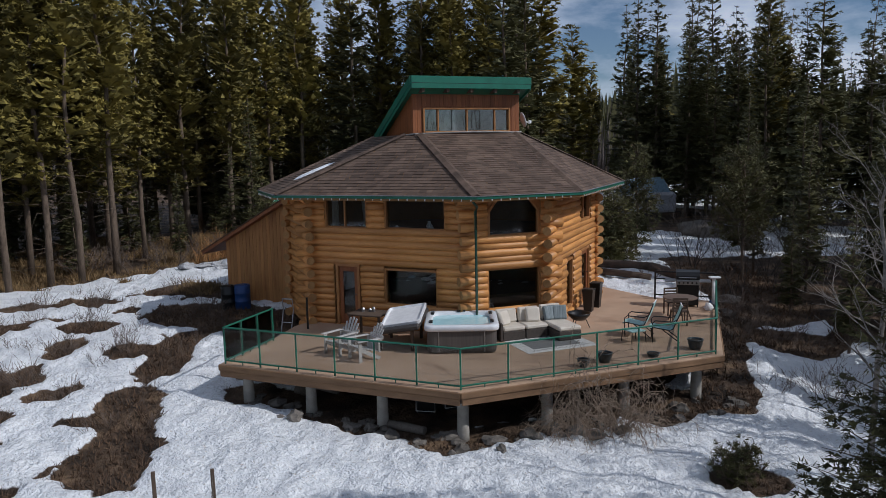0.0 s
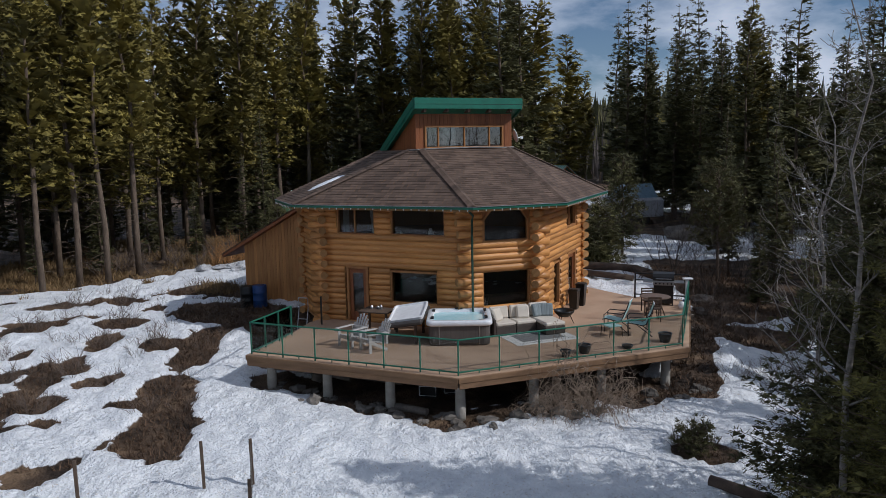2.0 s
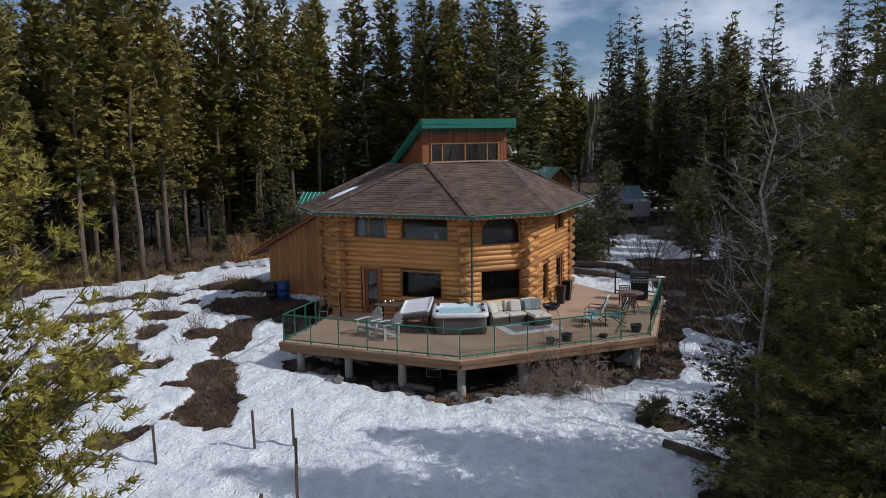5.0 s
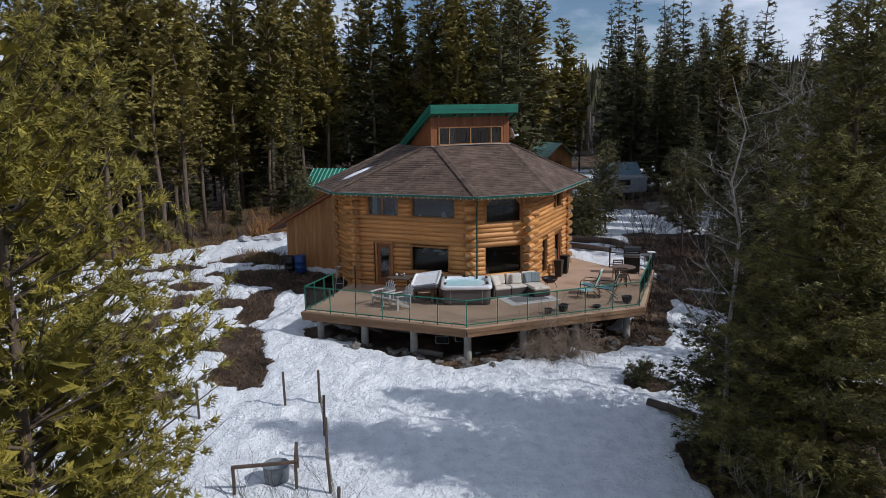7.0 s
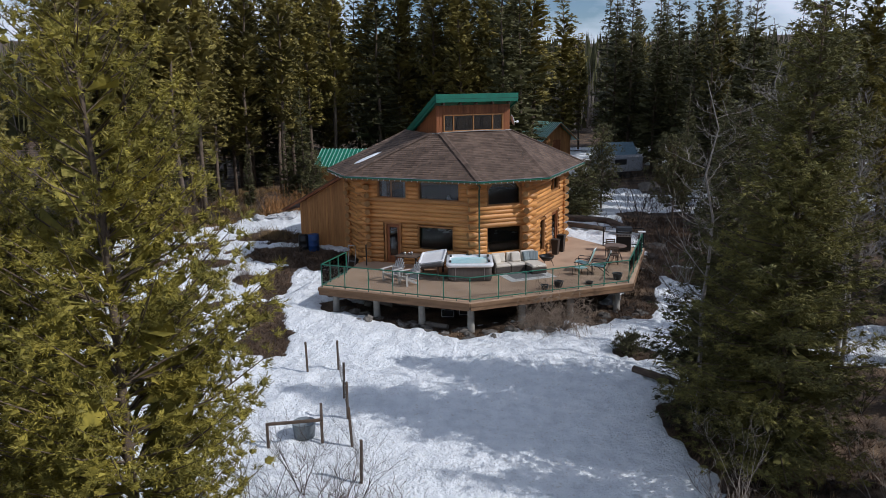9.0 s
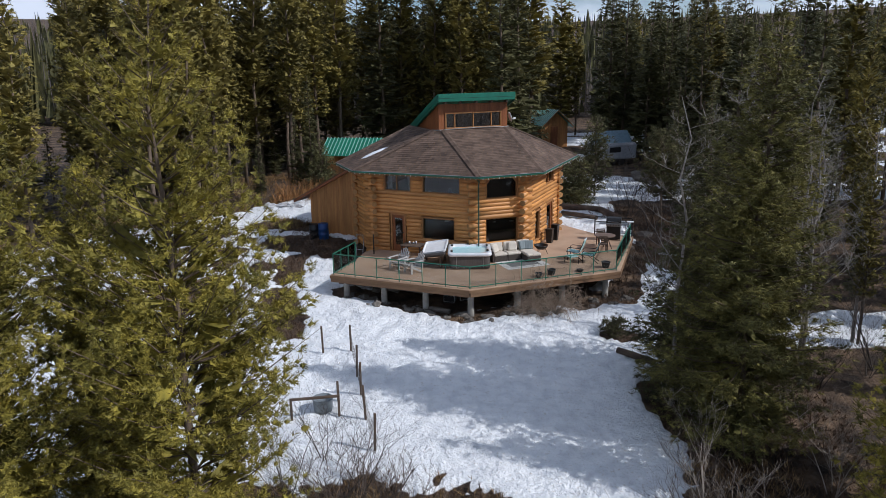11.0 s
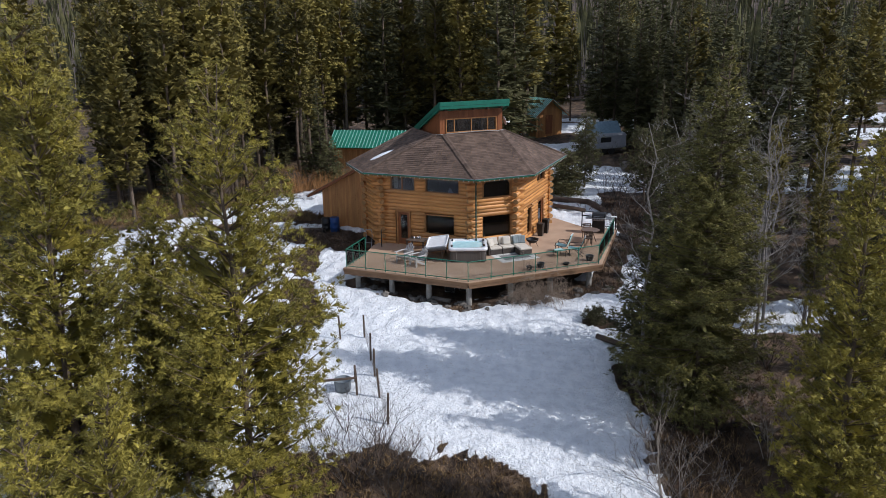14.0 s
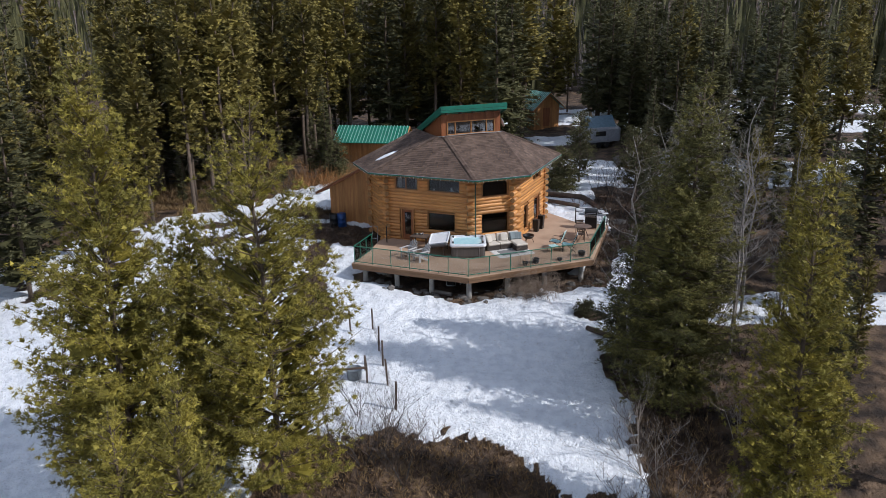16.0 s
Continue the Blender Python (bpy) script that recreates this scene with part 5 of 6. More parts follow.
litter("dead_brush", 14000, -17, -7, 15, 32, 0.22, 0.012, BRUSH, "brown dead brush on melted patches", 1, 0.5, lambda x, y: y < 33)
litter("dry_grass", 26000, -26, -6, 30, 48, 0.42, 0.016, DRY, "straw-coloured dry grass along the forest edge", 2, 0.5, lambda x, y: fractal(x * 0.5, y * 0.5, 3, 7) > 0.42)
litter("dead_grass", 13000, -9, 9, -8, 8, 0.30, 0.014, BRUSH, "matted brown dead grass on the open slope", 3, 0.5)
litter("straw_grass", 13000, -9, 9, -8, 8, 0.36, 0.012, DRY, "pale straw among the dead grass", 8, 0.5)
litter("forest_litter", 9000, 5.5, 12, 4, 36, 0.28, 0.014, BRUSH, "brown brush under the spruces", 4, 0.5)
litter("bank_brush", 5000, -7, 8, 17, 22, 0.16, 0.012, BRUSH, "dry brush and twigs along the rubble bank", 5, 0.5, lambda x, y: (x < -0.6) & (y < 20.1 - 0.37 * (x + 6.4)) | (x >= -0.6) & (y < 18.1 + 0.42 * (x + 0.6)))
litter("tall_reeds", 430, -14.5, -9.5, 37.5, 42, 1.5, 0.014, mat("reed_straw", (0.42, 0.22, 0.08), (0.28, 0.13, 0.05), rough=0.9, bump=0, island=0.3), "tall orange-brown dry reeds behind the lean-to", 6, -1, None, 0.2)


# ---- stones and timber about the deck ----
def stone_mesh(seed, sx, sy, sz):
    r = random.Random(seed)
    bm = bmesh.new()
    bmesh.ops.create_icosphere(bm, subdivisions=2, radius=1)
    off = Vector((r.uniform(0, 50), r.uniform(0, 50), r.uniform(0, 50)))
    for v in bm.verts:
        k = 0.72 + 0.5 * noise.noise(v.co * 1.3 + off) + 0.15 * noise.noise(v.co * 3.5 + off)
        v.co = Vector((v.co.x * sx * k, v.co.y * sy * k, max(v.co.z * sz * k, -sz * 0.45)))
    me = bpy.data.meshes.new("stone")
    bm.to_mesh(me)
    bm.free()
    me.materials.append(ROCK)
    return me


STONES = [stone_mesh(500 + i, 0.22, 0.17, 0.12) for i in range(5)]
for i in range(70):
    t = frng.random()
    if frng.random() < 0.5:
        x, y = -6.4 + 5.8 * t, 20.1 - 2.3 * t - frng.uniform(-0.5, 0.55)
    else:
        x, y = -0.6 + 7.4 * t, 17.5 + 3.1 * t - frng.uniform(-0.6, 0.55)
    ob = new("stone", STONES[i % 5])
    s = frng.choice((0.5, 0.7, 0.9, 1.2, 1.7))
    ob.matrix_basis = pose(x, y, top1(x, y) + 0.02, 0, 0, frng.uniform(0, 360)) @ Matrix.Diagonal((s, s, s, 1))
    tagged(ob, "rough grey-brown stone in the bank below the deck", "stone", "bank stones")
for x, y, s in ((12.7, 45, 7.0), (8.6, 27.8, 2.2), (9.2, 29.4, 2.6), (7.9, 26.9, 1.6), (7.6, 25.6, 1.4)):
    ob = new("boulder", STONES[2])
    ob.matrix_basis = pose(x, y, top1(x, y) + 0.03 * s, 0, 0, x * 40) @ Matrix.Diagonal((s, s, s, 1))
    tagged(ob, "weathered grey boulder half buried in snow", "boulder")


def timber(x0, y0, x1, y1, z_up, r, label, mat_=GREY_WOOD, name="log"):
    g = Geo()
    z0, z1 = top1(x0, y0) + z_up, top1(x1, y1) + z_up
    g.tube([(x0, y0, z0), ((x0 + x1) / 2, (y0 + y1) / 2, (z0 + z1) / 2 + 0.01), (x1, y1, z1)], [r, r * 1.04, r * 0.95], n=10)
    tagged(part(name, g, mat_, smooth=True), label, name)


timber(-5.9, 21.2, -4.0, 20.5, 0.22, 0.10, "grey timber lying under the deck")
timber(-4.1, 20.9, -2.4, 20.3, 0.20, 0.11, "grey log lying under the deck")
timber(-2.5, 18.95, -1.55, 18.5, 0.10, 0.11, "grey log lying under the deck")
timber(-5.2, 20.7, -4.9, 20.65, 0.08, 0.14, "cut log end under the deck")
timber(5.1, 14.9, 6.3, 13.9, 0.10, 0.13, "fallen dark log beside the spruce", DARK_WOOD)
timber(4.9, 33.0, 6.9, 31.9, 0.10, 0.14, "dark log edging the snowy path", DARK_WOOD)
timber(4.6, 34.9, 7.4, 34.0, 0.12, 0.2, "dark log edging the snowy path", DARK_WOOD)
timber(7.4, 34.0, 8.2, 31.6, 0.12, 0.2, "dark log edging the snowy path", DARK_WOOD)
for x, y, a in ((-0.95, 20.2, 15), (-1.55, 19.9, -10)):
    crate = thing("crate", pose(x, y, top1(x, y), 0, 0, a), "dark plastic crate with a pale rim stored under the deck", "crate")
    part("body", Geo().box(-0.24, -0.3, 0, 0.24, 0.3, 0.36, 0.03), BLACK, crate)
    part("rim", Geo().tube([(-0.25, -0.31, 0.08), (-0.25, -0.31, 0.36), (0.25, -0.31, 0.36), (0.25, -0.31, 0.08), (-0.25, -0.31, 0.08)], 0.014, n=6), WHITE, crate)

# ---- fence ----
FENCE = [(-8.7, 13.3), (-6.27, 14.12), (-5.22, 14.3), (-4.68, 12.3), (-4.36, 11.05), (-3.98, 9.5), (-3.45, 7.7)]
fence = thing("wire_fence", pose(0, 0, 0), "wooden stake fence hung with sagging wire mesh", "fence")
for i, (x, y) in enumerate(FENCE):
    g = top1(x, y)
    h = 1.08 if i < 3 else 1.22
    part("post", Geo().box(-0.035, -0.035, -0.25, 0.035, 0.035, h, 0.008), DARK_WOOD, fence, "dark wooden stake", m=pose(x, y, g, frng.uniform(-3, 3), frng.uniform(-3, 3), 20))
for (ax, ay), (bx, by) in list(zip(FENCE, FENCE[1:]))[2:]:
    g = Geo()
    ga, gb = top1(ax, ay), top1(bx, by)
    for k in range(6):
        h = 0.12 + k * 0.17
        pts = [(ax + (bx - ax) * t, ay + (by - ay) * t, ga + (gb - ga) * t + h * (1 - 0.25 * math.sin(t * math.pi)) + 0.02) for t in (0, 0.25, 0.5, 0.75, 1)]
        g.tube(pts, 0.0035, n=3, caps=False)
    L = math.hypot(bx - ax, by - ay)
    for k in range(1, int(L / 0.16)):
        t = k * 0.16 / L
        x, y, gg = ax + (bx - ax) * t, ay + (by - ay) * t, ga + (gb - ga) * t
        sag = 1 - 0.25 * math.sin(t * math.pi)
        g.tube([(x, y, gg + 0.12 * sag), (x, y, gg + 0.97 * sag)], 0.003, n=3, caps=False)
    part("wire_mesh", g, GREY_WOOD, fence, "thin grey wire")
x, y = -5.7, 9.9
bed = thing("planter_frame", pose(x, y, top1(x, y), 0, 0, 12), "weathered timber frame round a half-buried grey tub", "planter")
part("frame", Geo().box(-0.8, -0.55, 0, -0.72, -0.47, 0.75, 0.01).box(0.72, -0.55, 0, 0.8, -0.47, 0.75, 0.01).box(-0.8, -0.55, 0.68, 0.8, -0.47, 0.76, 0.01).box(0.72, -0.47, 0.68, 0.8, 0.6, 0.76, 0.01).box(0.72, 0.52, 0, 0.8, 0.6, 0.68, 0.01), DARK_WOOD, bed)
part("tub", Geo().lathe([(0, 0), (0.3, 0), (0.34, 0.42), (0.36, 0.44), (0.34, 0.46), (0.31, 0.42), (0.0, 0.36)], 18), mat("grey_tub", (0.2, 0.23, 0.25), (0.13, 0.15, 0.16), rough=0.5), bed, smooth=True, m=pose(0.25, 0.0, 0.02))

# ---- on the deck ----
tub = thing("hot_tub", pose(-0.70, 21.80, 0, 0, 0, 1.5), "open hot tub with brown skirt and pale water on the deck", "hot tub")


def rounded(w, d, r, n=5):
    pts = []
    for cx, cy, a0 in ((w - r, d - r, 0), (-w + r, d - r, 90), (-w + r, -d + r, 180), (w - r, -d + r, 270)):
        pts += [(cx + r * math.cos(radians(a0 + 90 * i / n)), cy + r * math.sin(radians(a0 + 90 * i / n))) for i in range(n + 1)]
    return pts


def loft(rings):
    g = Geo()
    n = len(rings[0][0])
    vs = [(x, y, z) for ring, z in rings for x, y in ring]
    fs = [(i * n + k, i * n + (k + 1) % n, (i + 1) * n + (k + 1) % n, (i + 1) * n + k) for i in range(len(rings) - 1) for k in range(n)]
    fs += [tuple(range(n))[::-1], tuple(range((len(rings) - 1) * n, len(rings) * n))]
    return g.add(vs, fs)


part("skirt", loft([(rounded(0.93, 0.90, 0.2), 0.02), (rounded(0.95, 0.92, 0.2), 0.10), (rounded(0.95, 0.92, 0.2), 0.64)]), TUB_SIDE, tub, "brown panelled skirt")
part("shell", loft([(rounded(1.0, 0.97, 0.22), 0.63), (rounded(1.02, 0.99, 0.22), 0.67), (rounded(1.02, 0.99, 0.22), 0.75), (rounded(0.99, 0.96, 0.22), 0.79), (rounded(0.86, 0.83, 0.25), 0.79), (rounded(0.82, 0.79, 0.25), 0.75), (rounded(0.76, 0.73, 0.28), 0.45), (rounded(0.6, 0.57, 0.25), 0.40), (rounded(0.5, 0.47, 0.22), 0.12)]), TUB_WHITE, tub, "pale moulded acrylic shell", smooth=True)
part("water", Geo().prism(rounded(0.80, 0.77, 0.26), 0.675, 0.69), TUB_WATER, tub, "clear bluish water")
for x, y in ((-0.9, -0.55), (0.9, -0.5), (0.9, 0.6), (-0.88, 0.62), (0.0, 0.9)):
    part("head_rest", Geo().box(-0.13, -0.05, 0.0, 0.13, 0.05, 0.045, 0.018), BLACK, tub, "dark head rest", m=pose(x * 0.93, y * 0.93, 0.785, 0, 0, 90 if abs(x) > 0.5 else 0))
for x in (-0.62, 0.62):
    part("trim_strip", Geo().box(x - 0.012, -0.935, 0.05, x + 0.012, -0.915, 0.62, 0.004), STEEL, tub)
lid = thing("hot_tub_cover", pose(-2.42, 21.95, 0.0, 0, 0, -6), "folded hot tub cover with pale underside propped on a dark stand", "hot tub cover")
part("cover", Geo().box(-0.62, -0.9, -0.09, 0.62, 0.9, 0.06, 0.04), COVER, lid, "dark vinyl half", m=pose(0.05, 0, 0.70, 4, -8, 0))
part("upper_half", loft([(rounded(0.60, 0.86, 0.12), 0.0), (rounded(0.62, 0.88, 0.12), 0.10), (rounded(0.57, 0.83, 0.12), 0.11), (rounded(0.54, 0.80, 0.12), 0.05)]), WHITE, lid, "pale tray-like underside", smooth=False, m=pose(0.12, -0.05, 0.80, 9, -9, 0) @ Matrix.Diagonal((0.92, 0.8, 1, 1)))
for x, y in ((-0.45, -0.7), (0.45, -0.7), (-0.45, 0.7), (0.45, 0.7)):
    part("leg", Geo().box(x - 0.04, y - 0.04, 0, x + 0.04, y + 0.04, 0.66, 0.008), DARK_WOOD, lid)
tb = thing("side_table", pose(-3.45, 22.9, 0, 0, 0, -20), "dark wooden table beside the house door", "table")
part("tabletop", Geo().box(-0.55, -0.4, 0.68, 0.55, 0.4, 0.73, 0.012), DARK_WOOD, tb)
for x, y in ((-0.48, -0.33), (0.48, -0.33), (-0.48, 0.33), (0.48, 0.33)):
    part("leg", Geo().box(x - 0.035, y - 0.035, 0, x + 0.035, y + 0.035, 0.68, 0.008), DARK_WOOD, tb)
for x, y, h in ((-0.2, 0.1, 0.12), (0.0, 0.15, 0.09), (0.12, 0.05, 0.15)):
    b_ = Geo().lathe([(0, 0), (0.05, 0), (0.055, h * 0.6), (0.03, h), (0, h)], 10)
    tagged(part("cup", b_, STEEL, m=pose(-3.45 + x, 22.9 + y, 0.732)), "small metal cup on the dark table", "cup", "cups")


def adirondack(name, m, label):
    c = thing(name, m, label, "chair", "adirondack chairs")
    for i in range(5):                        # seat slats
        y = -0.26 + i * 0.115
        part("seat_slat", Geo().box(-0.26, y, 0.35 - i * 0.032, 0.26, y + 0.10, 0.372 - i * 0.032, 0.006), CHAIR_GREY, c)
    for i in range(7):                        # fanned back slats
        a = (i - 3) * 4.5
        h = 0.74 - 0.035 * (i - 3) ** 2
        part("back_slat", Geo().box(-0.035, -0.011, 0, 0.035, 0.011, h, 0.01), CHAIR_GREY, c, m=pose((i - 3) * 0.068, 0.26, 0.24, -24, 0, 0) @ pose(0, 0, 0, 0, a, 0))
    for sx in (-1, 1):
        part("arm", Geo().box(sx * 0.31 - 0.065, -0.36, 0.55, sx * 0.31 + 0.065, 0.34, 0.575, 0.01), CHAIR_GREY, c)
        part("front_leg", Geo().box(sx * 0.29 - 0.014, -0.31, 0, sx * 0.29 + 0.014, -0.21, 0.55, 0.006), CHAIR_GREY, c)
        part("back_leg", Geo().box(-0.014, -0.05, -0.72, 0.014, 0.05, 0.0, 0.006), CHAIR_GREY, c, m=pose(sx * 0.275, -0.30, 0.36, 62, 0, 0))
        part("arm_support", Geo().box(sx * 0.29 - 0.012, 0.28, 0.20, sx * 0.29 + 0.012, 0.34, 0.55, 0.005), CHAIR_GREY, c)
    part("back_rail", Geo().box(-0.33, 0.33, 0.50, 0.33, 0.365, 0.56, 0.008), CHAIR_GREY, c)
    return c


ad = adirondack("adirondack_chair", pose(-4.02, 21.05, 0, 0, 0, -38), "pale grey slatted adirondack chair on the deck")
copy_thing(ad, pose(-3.28, 20.45, 0, 0, 0, -52))

SOFA = pose(1.42, 22.86, 0.012, 0, 0, 22)
sofa = thing("sectional_sofa", SOFA, "dark wicker corner sofa with cream cushions along the log wall", "sofa")
for i, x in enumerate((-0.80, -0.08)):
    part("base", Geo().box(x - 0.35, -0.36, 0.0, x + 0.35, 0.40, 0.27, 0.02), WICKER, sofa)
    part("seat_cushion", Geo().box(x - 0.345, -0.38, 0.275, x + 0.345, 0.26, 0.40, 0.05), CREAM, sofa)
    part("back_cushion", Geo().box(-0.33, -0.075, 0, 0.33, 0.075, 0.42, 0.06), CREAM, sofa, m=pose(x, 0.22, 0.39, -12, 0, 0))
part("base", Geo().box(0.30, -0.98, 0, 1.02, 0.40, 0.27, 0.02), WICKER, sofa, "chaise base")
part("seat_cushion", Geo().box(0.31, -1.0, 0.275, 1.01, 0.26, 0.40, 0.05), CREAM, sofa)
part("back_cushion", Geo().box(-0.34, -0.075, 0, 0.34, 0.075, 0.44, 0.06), CREAM, sofa, m=pose(0.64, 0.22, 0.39, -12, 0, 0))
part("backrest", Geo().box(-1.22, 0.34, 0.0, 1.06, 0.44, 0.62, 0.02), WICKER, sofa)
part("arm", Geo().box(-1.25, -0.38, 0.0, -1.155, 0.40, 0.52, 0.02), WICKER, sofa)
for x, y, rz, mt, lb in ((-0.98, -0.02, 30, CREAM, "cream square cushion"), (-0.02, 0.06, -10, CREAM, "cream square cushion"), (0.55, 0.08, 8, STRIPE, "striped grey cushion"), (0.84, 0.02, -18, STRIPE, "striped grey cushion")):
    g = loft([(rounded(0.20, 0.20, 0.06), -0.03), (rounded(0.22, 0.22, 0.04), 0.0), (rounded(0.20, 0.20, 0.06), 0.03)])
    ob = part("throw_pillow", loft([(rounded(0.17, 0.17, 0.06), -0.075), (rounded(0.21, 0.21, 0.05), -0.03), (rounded(0.22, 0.22, 0.04), 0.0), (rounded(0.21, 0.21, 0.05), 0.03), (rounded(0.17, 0.17, 0.06), 0.075)]), mt, None, smooth=True, m=SOFA @ pose(x, y, 0.60, 70, 0, rz))
    tagged(ob, lb + " leaning on the sofa", "cushion", "throw pillows")
rug = thing("outdoor_rug", pose(1.80, 21.95, 0.0, 0, 0, 24), "grey outdoor rug with a pale trellis border", "rug")
part("border", Geo().box(-1.10, -0.78, 0.002, 1.10, 0.78, 0.010, 0.003), RUG_A, rug, "pale border")
part("field", Geo().box(-0.76, -0.44, 0.006, 0.76, 0.44, 0.0135, 0.003), RUG_B, rug, "dark grey field")
for i in range(9):
    for sy in (-0.56, 0.56):
        part("motif", Geo().box(-0.005, -0.005, 0, 0.13, 0.012, 0.004, 0.001), RUG_B, rug, m=pose(-0.86 + i * 0.2, sy - 0.06, 0.0095, 0, 0, 45))
        part("motif", Geo().box(-0.005, -0.005, 0, 0.13, 0.012, 0.004, 0.001), RUG_B, rug, m=pose(-0.77 + i * 0.2, sy + 0.03, 0.0095, 0, 0, -45))


def sling_chair(name, m, label):
    c = thing(name, m, label, "chair", "teal patio chairs")
    prof = [(-0.42, 0.40), (-0.30, 0.43), (0.10, 0.36), (0.20, 0.40), (0.36, 0.78), (0.44, 1.02)]
    g = Geo()
    vs = [(x, y, z) for x in (-0.25, 0.25) for y, z in prof] + [(x, y + 0.012, z - 0.022) for x in (-0.25, 0.25) for y, z in prof]
    n = len(prof)
    fs = [(i, i + 1, n + i + 1, n + i) for i in range(n - 1)] + [(2 * n + i, 3 * n + i, 3 * n + i + 1, 2 * n + i + 1) for i in range(n - 1)]
    fs += [(0, n, 3 * n, 2 * n), (n - 1, 3 * n - 1, 4 * n - 1, 2 * n - 1)]
    part("sling", g.add(vs, fs), TEAL_FABRIC, c, "teal fabric sling")
    for sx in (-1, 1):
        x = sx * 0.265
        part("side_frame", Geo().tube([(x, y, z - 0.012) for y, z in prof], 0.016, n=8), BLACK, c)
        part("arm", Geo().tube([(x + sx * 0.03, -0.34, 0.0), (x + sx * 0.03, -0.36, 0.55), (x + sx * 0.03, -0.28, 0.62), (x + sx * 0.03, 0.20, 0.60), (x, 0.30, 0.66)], 0.016, n=8), BLACK, c)
        part("back_leg", Geo().tube([(x, -0.1, 0.38), (x + sx * 0.02, 0.40, 0.0)], 0.015, n=8), BLACK, c)
    part("head_bar", Geo().tube([(-0.265, 0.445, 1.03), (0.265, 0.445, 1.03)], 0.017, n=8), WHITE, c, "pale head bar")
    return c


sc = sling_chair("patio_chair", pose(4.45, 22.75, 0, 0, 0, -112), "teal sling patio chair with dark metal frame")
copy_thing(sc, pose(5.05, 22.15, 0, 0, 0, -100))
ott = thing("footstool", pose(4.15, 22.0, 0, 0, 0, -65), "teal sling footstool with dark metal frame", "footstool")
part("sling", Geo().box(-0.24, -0.24, 0.33, 0.24, 0.24, 0.36, 0.01), TEAL_FABRIC, ott)
for x, y in ((-0.22, -0.22), (0.22, -0.22), (-0.22, 0.22), (0.22, 0.22)):
    part("leg", Geo().tube([(x, y, 0.33), (x * 1.1, y * 1.1, 0)], 0.013, n=6), BLACK, ott)

rt = thing("round_table", pose(6.15, 24.7, 0), "round brown patio table on the deck", "table")
part("tabletop", Geo().lathe([(0, 0.69), (0.50, 0.69), (0.53, 0.705), (0.53, 0.72), (0.50, 0.735), (0, 0.735)], 28), mat("brown_tabletop", (0.17, 0.115, 0.085), (0.12, 0.08, 0.06), rough=0.6), rt)
for a in range(4):
    part("leg", Geo().tube([(0.1 * math.cos(a * 1.57), 0.1 * math.sin(a * 1.57), 0.69), (0.36 * math.cos(a * 1.57), 0.36 * math.sin(a * 1.57), 0)], 0.022, n=8), DARK_WOOD, rt)


def slat_chair(m, label):
    c = thing("slatted_chair", m, label, "chair", "slatted chairs")
    part("seat", Geo().box(-0.23, -0.22, 0.42, 0.23, 0.22, 0.45, 0.01), DARK_WOOD, c)
    for sx in (-0.21, 0.21):
        part("front_leg", Geo().box(sx - 0.02, -0.22, 0, sx + 0.02, -0.18, 0.42, 0.005), DARK_WOOD, c)
        part("back_leg", Geo().box(sx - 0.02, 0.18, 0, sx + 0.02, 0.22, 0.86, 0.005), DARK_WOOD, c)
    for i in range(4):
        part("back_slat", Geo().box(-0.19, 0.185, 0.52 + i * 0.095, 0.19, 0.21, 0.58 + i * 0.095, 0.005), DARK_WOOD, c)
    return c


ch = slat_chair(pose(5.95, 24.05, 0, 0, 0, 175), "dark wooden slatted chair at the round table")
copy_thing(ch, pose(6.1, 25.4, 0, 0, 0, 5))

gr = thing("gas_grill", pose(6.95, 26.75, 0, 0, 0, -14), "black gas grill with steel lid and control panel", "grill")
part("cabinet", Geo().box(-0.36, -0.25, 0.08, 0.36, 0.25, 0.78, 0.015), BLACK, gr)
lidg = Geo()
arc = [(-0.27, 0.95), (-0.26, 1.08), (-0.18, 1.20), (0.0, 1.26), (0.18, 1.22), (0.26, 1.10), (0.27, 0.95)]
lidg.add([(x, y, z) for x in (-0.38, 0.38) for y, z in arc], [(i, i + 1, 8 + i, 7 + i) for i in range(6)] + [tuple(range(7)), tuple(range(13, 6, -1))])
lid_ = part("lid", lidg, BLACK, gr, "dark rounded lid")
part("lid_panel", Geo().box(-0.30, -0.012, 0, 0.30, 0.0, 0.14, 0.004), STEEL, lid_, "steel inset", m=pose(0, -0.252, 1.05, -32, 0, 0))
part("handle", Geo().tube([(-0.28, -0.26, 1.02), (-0.28, -0.33, 1.03), (0.28, -0.33, 1.03), (0.28, -0.26, 1.02)], 0.014, n=8), STEEL, lid_)
panel = part("control_panel", Geo().box(-0.38, -0.33, 0.78, 0.38, 0.26, 0.94, 0.015), STEEL, gr, "steel control panel")
for i in range(5):
    part("knob", Geo().tube([(-0.28 + i * 0.14, -0.33, 0.86), (-0.28 + i * 0.14, -0.365, 0.86)], 0.032, n=10), BLACK, panel)
for sx in (-1, 1):
    part("side_shelf", Geo().box(min(sx * 0.39, sx * 0.75), -0.24, 0.86, max(sx * 0.39, sx * 0.75), 0.24, 0.90, 0.012), STEEL, gr, "steel side shelf")
    for y in (-0.2, 0.2):
        part("wheel", Geo().tube([(sx * 0.33 - 0.02, y, 0.05), (sx * 0.33 + 0.02, y, 0.05)], 0.05, n=12), BLACK, gr)

